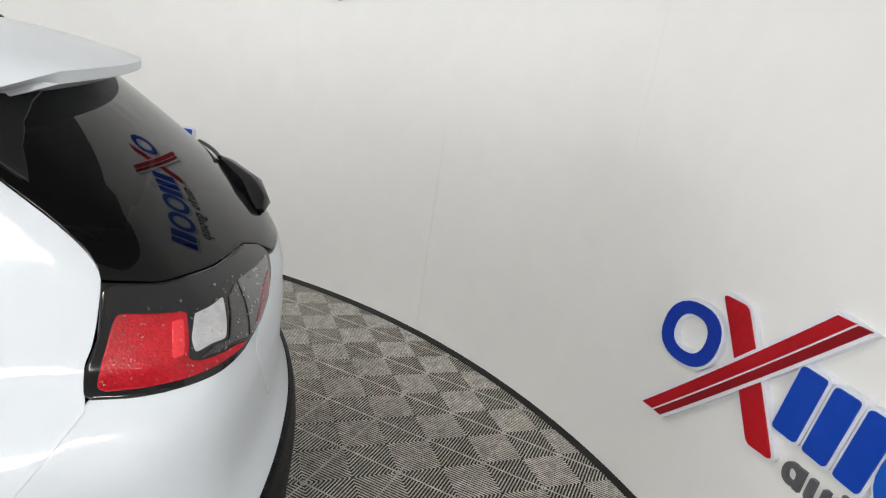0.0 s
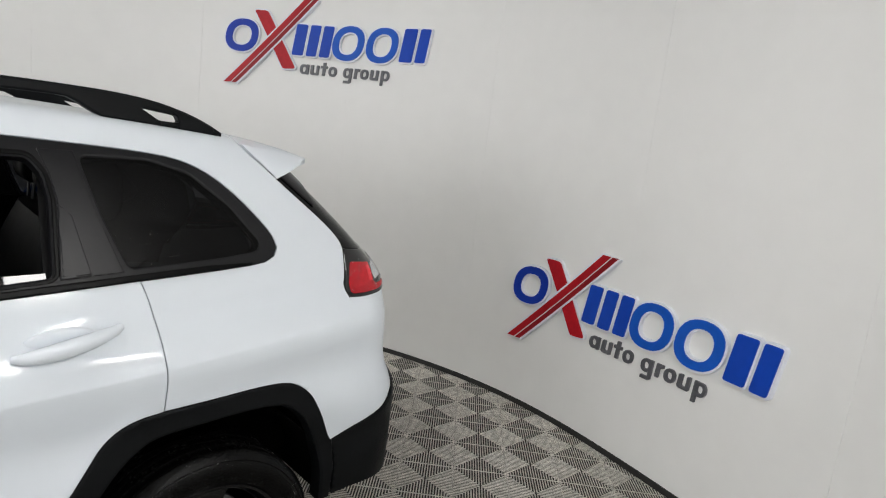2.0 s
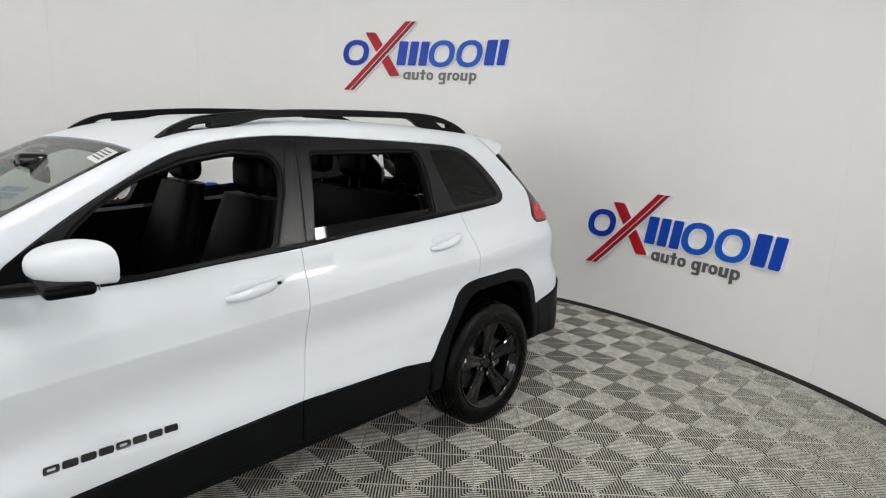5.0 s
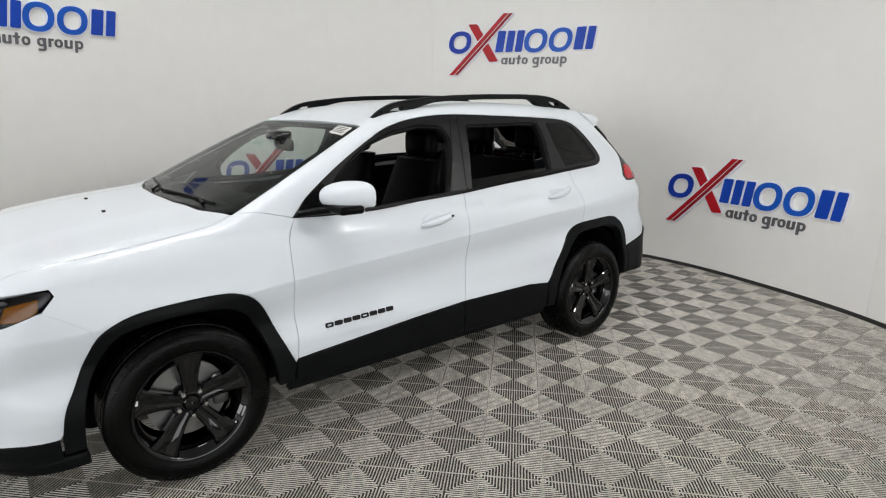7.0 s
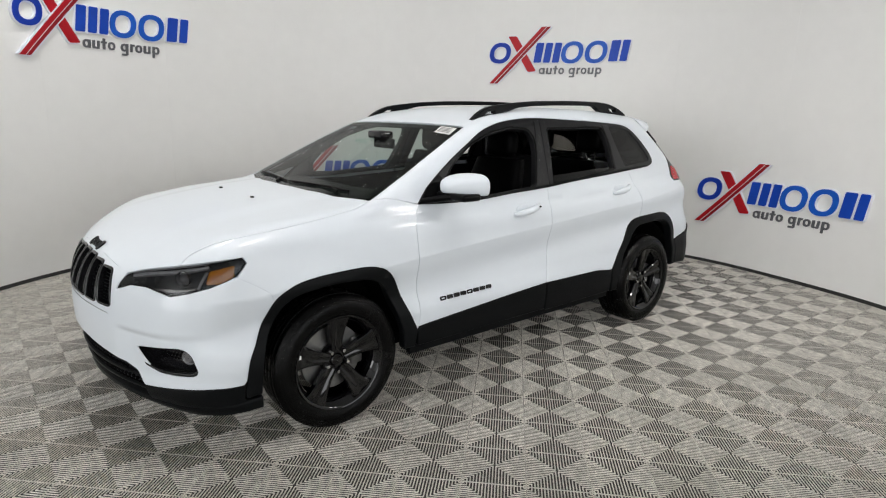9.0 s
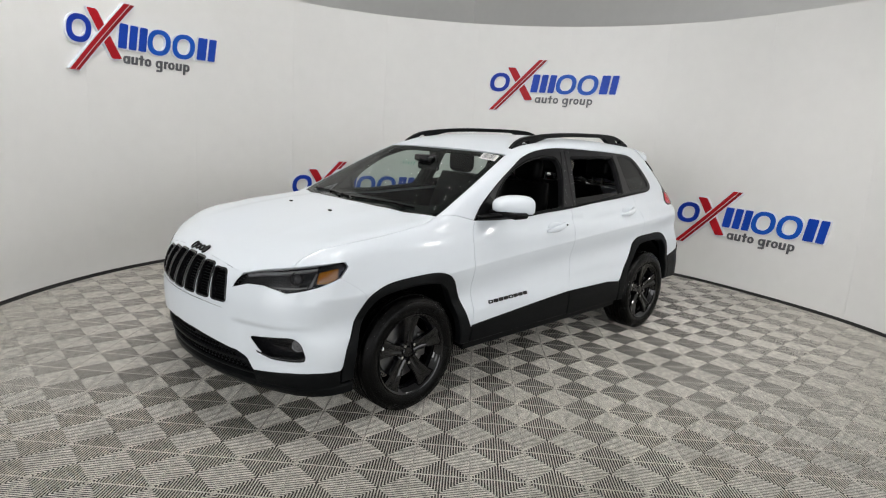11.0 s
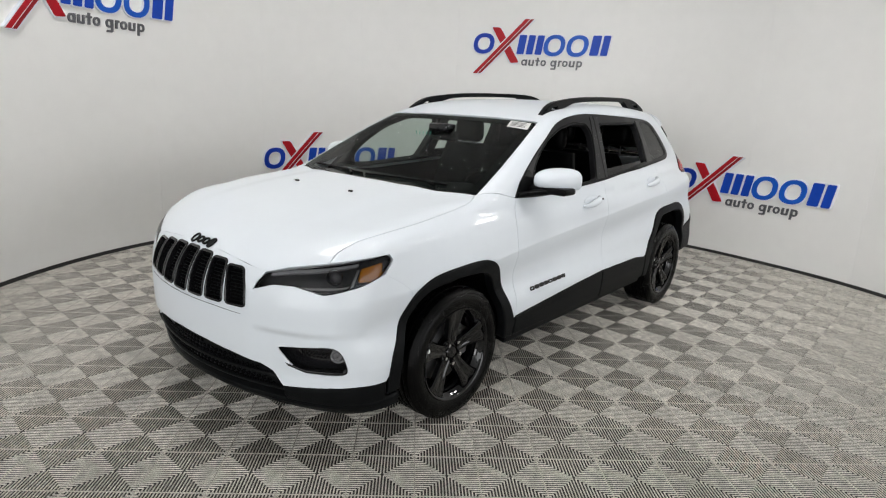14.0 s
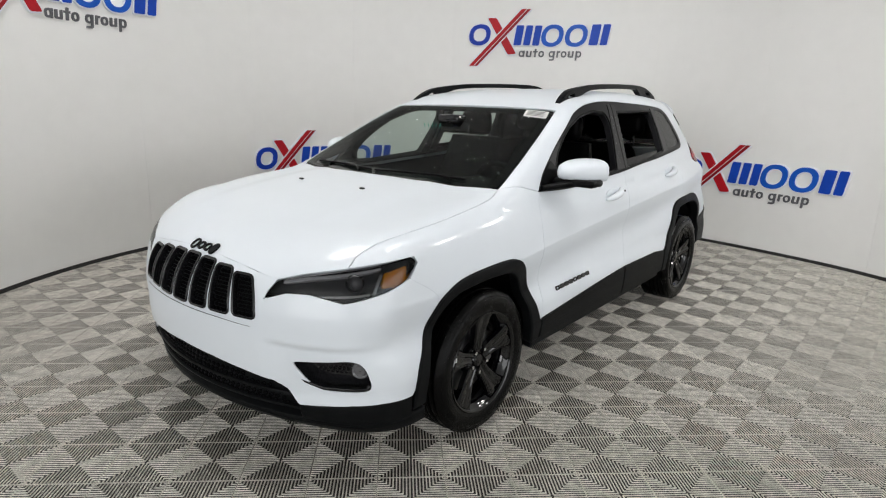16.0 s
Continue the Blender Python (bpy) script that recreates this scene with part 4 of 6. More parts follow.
def cladding(car, fd, rd, mirror):
    arch = np.vstack([S(*F_ARCH), S(*F_ARCH_LOW), S(*F_IN[::-1]), S((0.885, 0.326))])
    skin("arch_cladding", resample(arch, 0.02), "s", M_CLAD, car, off=0.012, rim=0.05, gap=0.03, rim_gap=0.015, bevel=0.008, mirror=mirror, label="black plastic wheel-arch moulding")
    arch = np.vstack([S(*R_ARCH), S((-1.76, 0.50), (-1.755, 0.40)), S(*R_IN[::-1]), S((-0.86, 0.33))])
    skin("arch_cladding", resample(arch, 0.02), "s", M_CLAD, car, off=0.012, rim=0.05, gap=0.03, rim_gap=0.015, bevel=0.008, mirror=mirror, label="black plastic wheel-arch moulding")
    for par, top in ((fd, SILL[:5]), (rd, SILL[4:])):
        x0, x1 = top[0][0] - 0.003, top[-1][0] + 0.003
        pts = [(x0, top[0][1])] + list(top[1:-1]) + [(x1, top[-1][1]), (x1, 0.335), (x0, 0.325)]
        skin("sill_cladding", resample(S(*pts), 0.03), "s", M_CLAD, par, off=0.010, rim=0.03, gap=0.03, rim_gap=0.015, bevel=0.007, mirror=mirror, label="black plastic lower door moulding")
    pts = [(0.9, 0.324), (-0.86, 0.334), (-0.86, 0.285), (0.9, 0.270)]
    skin("side_sill", resample(S(*pts), 0.04), "s", M_CLAD, car, off=-0.015, rim=0.03, gap=0.04, bevel=0.008, mirror=mirror, label="black rocker panel")


def door_mirror(car, mirror):
    sg = -1 if mirror else 1
    arm = tube_bm([(0.785, sg * 0.83, 1.088), (0.72, sg * 0.885, 1.102), (0.665, sg * 0.95, 1.114), (0.635, sg * 1.02, 1.118)], [0.024, 0.028, 0.028, 0.012], 12, 0.65)
    base = part("door_mirror", arm, M_SEAL, car, "white door mirror with a black base")

    def sec(t, grow_z=1.0):
        """Ring of the housing at a share t of its depth from front to back."""
        k = math.sqrt(max(0.0, 1 - (1 - t) ** 2.2))
        cx, out = 0.70 - 0.135 * t, []
        for i in range(24):
            a = 2 * math.pi * i / 24
            c, s = math.cos(a), math.sin(a)
            u = 0.112 * k * math.copysign(abs(c) ** 0.75, c)
            v = max(-0.037, 0.070 * k * math.copysign(abs(s) ** 0.7, s))
            out.append((cx - 0.05 * (u / 0.112), sg * (0.945 + u), 1.166 + v * (1.0 + 0.12 * c)))
        return out
    cap = loft_bm([sec(t) for t in (0.002, 0.03, 0.1, 0.22, 0.4, 0.6, 0.8, 1.0)])
    part("mirror_cap", cap, M_PAINT, base, "white painted housing", smooth=60)
    low = box_bm((0.126, 0.228, 0.038), (0.634, sg * 0.945, 1.119), 0.016, 3)
    part("mirror_base", low, M_SEAL, base, "black lower shell")
    bm = box_bm((0.004, 0.18, 0.105), (0.562, sg * 0.945, 1.158), 0.0015, rot=None)
    part("mirror_glass", bm, M_CHROME, base, "silvered mirror glass")
    # triangular sail in the window corner
    tri = S((0.80, 1.078), (0.735, 1.150), (0.64, 1.215), (0.60, 1.17), (0.565, 1.093))
    skin("mirror_sail", resample(tri, 0.02), "s", M_SEAL, base, off=0.010, rim=0.012, gap=0.03, bevel=0.003, mirror=mirror)


def headlight(car, mirror):
    line = F3(*LAMP_TOP, *LAMP_LOW, *LAMP_IN)
    body = skin("headlight", trim(fillet(line, 0.02, 3), 0.002, 0.02), "f", M_LAMPIN, car, off=-0.045, rim=-0.04, gap=0.03, bevel=0.0, mirror=mirror, label="slim dark headlight with an amber marker")
    skin("lens", trim(fillet(line, 0.02, 3), 0.003, 0.02), "f", M_LENS, body, off=-0.002, rim=0.006, gap=0.03, bevel=0.003, mirror=mirror, label="clear lamp cover")
    amber = F3((1.905, 0.833, 0.877), (1.80, 0.859, 0.890), (1.808, 0.866, 0.840), (1.848, 0.866, 0.817), (1.924, 0.845, 0.818))
    skin("amber_marker", trim(fillet(amber, 0.008, 3), 0.0, 0.02), "f", M_AMBER, body, off=-0.014, rim=0.02, gap=0.02, bevel=0.004, mirror=mirror, label="amber side marker")
    strip = F3((2.14, 0.515, 0.835), (2.085, 0.60, 0.858), (1.99, 0.735, 0.883), (1.90, 0.812, 0.900), (1.90, 0.812, 0.891), (1.99, 0.735, 0.872), (2.085, 0.60, 0.845), (2.14, 0.515, 0.822))
    skin("light_strip", trim(strip, 0.0, 0.02), "f", M_CLEARL, body, off=-0.018, rim=0.02, gap=0.02, bevel=0.003, mirror=mirror, label="pale daytime light strip")
    sg = -1 if mirror else 1
    divider = F3((1.910, 0.831, 0.872), (1.948, 0.834, 0.800), (1.960, 0.829, 0.799), (1.921, 0.826, 0.873))
    skin("divider", trim(divider, 0.0, 0.02), "f", M_STEEL, body, off=-0.012, rim=0.02, gap=0.02, bevel=0.002, mirror=mirror, label="bright divider strip")
    shelf = F3((2.09, 0.625, 0.790), (2.00, 0.755, 0.800), (1.955, 0.818, 0.806), (1.955, 0.818, 0.797), (2.00, 0.755, 0.790), (2.09, 0.625, 0.781))
    skin("lower_shelf", trim(shelf, 0.0, 0.02), "f", M_STEEL, body, off=-0.022, rim=0.02, gap=0.02, bevel=0.002, mirror=mirror, label="thin bright shelf")
    x, y, z, r = 1.975, 0.755, 0.834, 0.026
    bm = bmesh.new()
    bmesh.ops.create_uvsphere(bm, u_segments=20, v_segments=12, radius=r)
    bmesh.ops.translate(bm, vec=(x, sg * y, z), verts=bm.verts)
    part("projector", bm, M_SMOKE, body, "round projector lens", smooth=80)
    part("bezel", move_bm(spin_bm([(r + 0.004, -0.012), (r + 0.010, 0.002), (r + 0.007, 0.012)], 28), pose(x + 0.008, sg * y, z, 0, 0, sg * -52)), M_CHROME, body, "thin chrome ring")


def move_bm(bm, m):
    bmesh.ops.transform(bm, matrix=m, verts=bm.verts)
    return bm


def tail_lamp(car, mirror):
    line = R3((-1.863, 0.673, 1.218), (-1.862, 0.708, 1.138), (-1.849, 0.726, 1.1), (-1.853, 0.757, 1.069), (-1.867, 0.767, 1.063), (-1.912, 0.764, 1.061), (-1.991, 0.727, 1.062), (-2.053, 0.692, 1.064),
              (-2.103, 0.642, 1.068), (-2.141, 0.558, 1.085), (-2.16, 0.477, 1.105), (-2.165, 0.382, 1.132), (-2.155, 0.321, 1.158), (-2.127, 0.336, 1.18), (-2.095, 0.388, 1.196), (-2.072, 0.446, 1.198),
              (-2.033, 0.535, 1.199), (-1.985, 0.608, 1.206), (-1.943, 0.647, 1.208))
    lamp = skin("tail_lamp", trim(line, 0.0, 0.015), "r", M_GLOSS, car, off=0.003, rim=0.03, gap=0.03, bevel=0.004, mirror=mirror, label="wrapped red and smoked tail lamp with black border")
    inner = None
    for name, pts, mat, lab, round_by in (
            ("red_lens", [(-1.888, 0.691, 1.172), (-1.882, 0.697, 1.159), (-1.868, 0.727, 1.094), (-1.869, 0.749, 1.073), (-1.881, 0.756, 1.068), (-1.926, 0.748, 1.068), (-1.99, 0.721, 1.071), (-2.052, 0.686, 1.078),
                          (-2.104, 0.626, 1.082), (-2.072, 0.657, 1.091), (-2.003, 0.704, 1.09), (-1.992, 0.705, 1.095), (-1.985, 0.661, 1.161)], M_TAIL, "glossy wet red lens", 0.006),
            ("light_bar", [(-1.962, 0.679, 1.152), (-1.978, 0.667, 1.154), (-1.985, 0.703, 1.102), (-1.968, 0.712, 1.098)], M_BAR, "brighter red light bar", 0.003),
            ("white_lens", [(-1.998, 0.658, 1.155), (-2.045, 0.594, 1.159), (-2.052, 0.66, 1.108), (-2.029, 0.677, 1.109), (-2.002, 0.697, 1.102), (-1.995, 0.686, 1.123)], M_CLEARL, "clear reversing lens", 0.006),
            ("dark_lens", [(-2.055, 0.586, 1.154), (-2.067, 0.535, 1.167), (-2.104, 0.618, 1.087), (-2.067, 0.657, 1.097), (-2.009, 0.699, 1.093), (-2.031, 0.679, 1.105), (-2.057, 0.658, 1.104)], M_DSMOKE, "dark smoked lens", 0.002),
            ("tailgate_lens", [(-2.073, 0.528, 1.166), (-2.142, 0.357, 1.16), (-2.152, 0.419, 1.133), (-2.154, 0.483, 1.107), (-2.136, 0.559, 1.089), (-2.112, 0.611, 1.084)], M_SMOKE, "smoked lens on the tailgate", 0.006),
            ("inner_red", [(-2.128, 0.484, 1.133), (-2.146, 0.399, 1.145), (-2.15, 0.473, 1.116), (-2.135, 0.546, 1.098), (-2.116, 0.59, 1.092)], M_DTAIL, "dim red band", 0.006)):
        skin(name, trim(fillet(R3(*pts), round_by, 3), 0.0, 0.012), "r", mat, lamp, off=0.0075 if name in ("inner_red", "light_bar") else 0.006, rim=0.006, gap=0.02, bevel=0.002, mirror=mirror, label=lab)
    sparkle(lamp, [(-1.888, 0.691, 1.172), (-1.868, 0.727, 1.094), (-1.881, 0.756, 1.068), (-1.99, 0.721, 1.071), (-2.136, 0.559, 1.089), (-2.152, 0.419, 1.133), (-2.142, 0.357, 1.16), (-2.0, 0.60, 1.18)], 150, "r", mirror)


def sparkle(parent, corners, count, chart, mirror, off=0.0068, big=0.0026):
    """Small beads of rain water scattered over an outline."""
    rnd = random.Random(len(corners) * 7 + count)
    line = R3(*corners) if chart == "r" else S3(*corners) if len(corners[0]) == 3 else S(*corners)
    lo, hi = line.min(0), line.max(0)
    pts = []
    while len(pts) < count:
        q = np.array([[rnd.uniform(lo[0], hi[0]), rnd.uniform(lo[1], hi[1])]])
        if inside(q, line)[0]:
            pts.append(q[0])
    p = lift(np.array(pts), chart)
    n = field_normal(p)
    verts, faces = [], []
    for c, w in zip(p + n * off, n):
        r = big * rnd.uniform(0.35, 1.0)
        t = np.cross(w, (0, 0, 1.0))
        t /= np.linalg.norm(t)
        b = np.cross(t, w)
        s = len(verts)
        for ring_r, up in ((1.0, 0.0), (0.75, 0.45)):
            verts += [c + r * (ring_r * (t * math.cos(k * math.pi / 3) + b * math.sin(k * math.pi / 3)) + up * w) for k in range(6)]
        verts.append(c + w * r * 0.62)
        faces += [(s + k, s + (k + 1) % 6, s + 6 + (k + 1) % 6, s + 6 + k) for k in range(6)] + [(s + 6 + k, s + 6 + (k + 1) % 6, s + 12) for k in range(6)]
    verts = np.array(verts)
    if mirror:
        verts = verts * (1, -1, 1)
        faces = [q[::-1] for q in faces]
    ob = link("water_beads", verts, faces, M_BEAD, parent, "small beads of rain water", smooth=80)
    ob["kind"] = "stuff"


def roof_rail(car, mirror):
    xs = np.linspace(0.225, -1.478, 64)
    ys = ramp(-xs, (-0.225, 0.2, 0.7, 1.2, 1.48), (0.56, 0.555, 0.54, 0.505, 0.488))      # the rails draw together to the rear
    low = march(np.c_[xs, ys, np.full(64, 1.8)], np.tile((0.0, 0.0, -1.0), (64, 1)), 0.6)[:, 2] - 0.004
    top = ramp(-xs, (-0.225, -0.16, -0.06, 0.10, 0.29, 0.55, 0.80, 1.05, 1.18, 1.28, 1.37, 1.43, 1.478), (1.534, 1.563, 1.590, 1.613, 1.632, 1.646, 1.653, 1.656, 1.653, 1.642, 1.620, 1.597, 1.572))
    top = np.minimum(top, low + ramp(-xs, (-0.225, -0.17, -0.08, 0.06, 0.2), (0.005, 0.026, 0.046, 0.06, 0.09)))
    top = np.maximum(top, low + 0.004)
    under = np.maximum(low, top - 0.031)
    free = step(-xs, 0.03, 0.22) * (1 - step(-xs, 1.03, 1.14))
    bottom = low + (under - low) * free
    outline = np.vstack([np.c_[xs, top], np.c_[xs, bottom][::-1]])
    sg = -1 if mirror else 1

    def place(p):
        lean = (p[:, 1] - 1.55) * -0.25
        return np.c_[p[:, 0], sg * (np.interp(-p[:, 0], -xs, ys) - 0.018 + lean + p[:, 2]), p[:, 1]]
    HF = float(np.interp(-0.07, -xs, low))
    hole = [fillet([(-1.285, 1.588), (-1.345, 1.588), (-1.338, 1.608), (-1.235, 1.618)], 0.006, 2),
            fillet([(0.03, HF + 0.006), (0.115, HF + 0.001), (0.085, HF + 0.017), (0.03, HF + 0.026)], 0.007, 2)]
    ob = slab("roof_rail", outline, hole, place, 0.036, M_CLAD, car, "matt black roof rail", gap=0.04, bevel=0.006)
    slab("roof_rail_inner", outline, hole, lambda p: place(p * (1, 1, -1)), 0.002, M_CLAD, ob, gap=0.08)


def front_end(car):
    up = np.vstack([F3(*side_pts(FRONT_SEAM[::-1])), F3(*LAMP_LOW[1:]), F3(*LAMP_IN[:2]), F3(*GRILLE_TOP)])
    low = np.vstack([F3(*LOW_WHITE)])
    arch = np.vstack([F3(*side_pts(F_ARCH[-1:] + [q for q in F_ARCH_LOW if q[1] > 0.37]))])
    half = np.vstack([arch[::-1], up])            # from the arch foot up and across to the middle
    other = flip(half[:-1], "f")
    bottom = np.vstack([flip(low[:-1], "f")[::-1], low[::-1]])
    line = np.vstack([half, other, bottom])
    slots = []
    for i in range(-3, 4):
        y, lean = 0.121 * i, 0.008 * i
        w = 0.0555
        z0, z1 = 0.665 + 0.002 * abs(i), 0.857 - 0.0028 * i * i
        pts = [(y - w + lean, z0), (y + w + lean, z0), (y + w - 0.001 + 0.003 * i, 0.76), (y + w - 0.005 - lean, z1), (y - w + 0.005 - lean, z1), (y - w + 0.001 + 0.003 * i, 0.76)]
        q = np.array(pts)
        p3 = march(np.c_[np.full(6, 2.8), q[:, 0], q[:, 1]], np.tile((-1.0, 0.0, 0.0), (6, 1)), 1.2)
        slots.append(resample(fillet(chart_f(p3), 0.020, 4), 0.012))
    fog3 = [(2.167, 0.584, 0.520), (2.054, 0.783, 0.545), (2.022, 0.813, 0.538), (2.0, 0.832, 0.51), (1.977, 0.845, 0.434), (2.001, 0.827, 0.416), (2.101, 0.697, 0.412), (2.133, 0.645, 0.444)]
    fog = resample(fillet(F3(*fog3), 0.02, 3), 0.02)
    bumper = skin("front_bumper", grow(resample(line, 0.015), 0.002), "f", M_PAINT, car, off=-0.001, gap=0.022, rim_gap=0.015, holes=slots + [fog, flip(fog, "f")], bevel=0.0018, rim=0.035, label="white front bumper with seven grille slots")
    for s in slots:
        slot = skin("grille_insert", grow(s, -0.001), "f", M_CLAD, bumper, off=-0.022, rim=0.0, gap=0.02, bevel=0.0)
        honeycomb(slot, s, "f", -0.018, 0.017)
        rimmed = resample(grow(s, -0.007), 0.015)
        skin("grille_surround", grow(s, 0.002), "f", M_GLOSS, slot, off=0.006, rim=0.024, gap=0.015, holes=[rimmed], bevel=0.003, label="gloss black slot frame")
    # Black strip that paints in the shadow line below the grille ledge.
    skin("grille_ledge_shade", trim(F3(*[(2.24, y, z) for y, z in ((0.43, 0.640), (0.25, 0.650), (0.0, 0.652), (-0.25, 0.650), (-0.43, 0.640), (-0.25, 0.6475), (0.0, 0.6495), (0.25, 0.6475))]), 0.0, 0.03), "f", M_SEAL, bumper, off=0.001, rim=0.004, gap=0.03, bevel=0.0, label="dark strip painted as the shadow line under the grille")
    for mirror in (False, True):
        f = skin("fog_light", fog, "f", M_GLOSS, bumper, off=-0.05, rim=-0.045, gap=0.03, bevel=0.0, mirror=mirror, label="black fog-light recess")
        inner = fillet(F3((2.135, 0.640, 0.503), (2.06, 0.765, 0.522), (2.03, 0.80, 0.505), (2.06, 0.77, 0.470), (2.125, 0.660, 0.462)), 0.01, 3)
        honeycomb(f, inner, "f", -0.036, 0.016, mirror)
        sg = -1 if mirror else 1
        m = pose(1.995, sg * 0.795, 0.500, 0, 0, sg * -50)
        part("fog_lamp", move_bm(spin_bm([(0.002, 0.010), (0.018, 0.008), (0.026, 0.0), (0.032, 0.004), (0.036, -0.012), (0.036, -0.04)], 24), m), M_SMOKE, f, "small round clear lamp")
        bead = fillet(F3((2.150, 0.620, 0.452), (2.10, 0.70, 0.428), (2.0, 0.83, 0.432), (1.985, 0.842, 0.445), (1.985, 0.842, 0.428), (2.0, 0.83, 0.420), (2.10, 0.70, 0.417), (2.14, 0.632, 0.438)), 0.004, 2)
        skin("recess_edge", trim(bead, 0.0, 0.02), "f", M_GLOSS, f, off=0.002, rim=0.02, gap=0.02, bevel=0.002, mirror=mirror)
    # lower black intake and skirt
    top = np.vstack([F3(*LOW_WHITE[3:])])
    mid = np.vstack([top, flip(top[:-1], "f")])
    base = F3(*[(2.0, y, 0.262) for y in (-0.62, -0.3, 0.0, 0.3, 0.62)])
    base = np.c_[np.linspace(mid[-1, 0], mid[0, 0], 9), np.full(9, 0.262)]
    grille = skin("lower_grille", resample(np.vstack([mid, base]), 0.02), "f", M_CLAD, bumper, off=-0.03, rim=0.0, gap=0.04, bevel=0.0, label="black lower air intake")
    honeycomb(grille, grow(resample(np.vstack([mid, base]), 0.02), -0.03), "f", -0.024, 0.026)
    for z in (0.300, 0.365):
        bar = np.vstack([np.c_[np.linspace(-0.62, 0.62, 24), np.full(24, z)], np.c_[np.linspace(0.62, -0.62, 24), np.full(24, z + 0.014)]])
        skin("intake_bar", bar, "f", M_CLAD, grille, off=-0.010, rim=0.03, gap=0.03, bevel=0.003)
    for mirror in (False, True):
        sk = np.vstack([F3(*[LOW_WHITE[0]] + LOW_WHITE[1:4]), F3((2.14, 0.60, 0.262)), [[0.75, 0.258], [1.0, 0.262]], F3((1.78, 0.86, 0.275))])
        skin("bumper_skirt", resample(sk, 0.02), "f", M_CLAD, bumper, off=0.004, rim=0.03, gap=0.03, bevel=0.006, mirror=mirror, label="black lower bumper corner")
    lip = np.vstack([np.c_[np.linspace(-1.0, 1.0, 34), np.full(34, 0.214)], np.c_[np.linspace(1.0, -1.0, 34), np.full(34, 0.272)]])
    skin("air_dam", lip, "f", M_CLAD, bumper, off=0.012, rim=0.05, gap=0.03, bevel=0.012, label="black chin spoiler")


def honeycomb(parent, outline, chart, off, pitch, mirror=False):
    """A net of small hexagon cells filling an outline."""
    lo, hi = outline.min(0), outline.max(0)
    holes, row = [], 0
    v = lo[1] + pitch * 0.6
    while v < hi[1]:
        u = lo[0] + (pitch * 0.5 if row % 2 else 0) + pitch * 0.4
        while u < hi[0]:
            hexa = np.array([(u + pitch * 0.40 * math.sin(k * math.pi / 3), v + pitch * 0.40 * math.cos(k * math.pi / 3)) for k in range(6)])
            if inside(hexa, outline).all() and edge_distance(hexa, outline).min() > 0.002:
                holes.append(hexa)
            u += pitch
        v += pitch * 0.87
        row += 1
    verts, faces = [], []
    for h in holes:
        c = h.mean(0)
        s = len(verts)
        verts += list(h) + list(c + (h - c) * 0.72)
        faces += [(s + k, s + (k + 1) % 6, s + 6 + (k + 1) % 6, s + 6 + k) for k in range(6)]
    if not verts:
        return
    p = lift(np.array(verts), chart)
    n = field_normal(p)
    lift_by = np.array([0.004 if (i % 12) < 6 else -0.004 for i in range(len(verts))])
    p = p + n * (off + lift_by)[:, None]
    if mirror:
        p = p * (1, -1, 1)
        faces = [f[::-1] for f in faces]
    link("mesh_insert", p, faces, M_GLOSS, parent, "black honeycomb mesh")


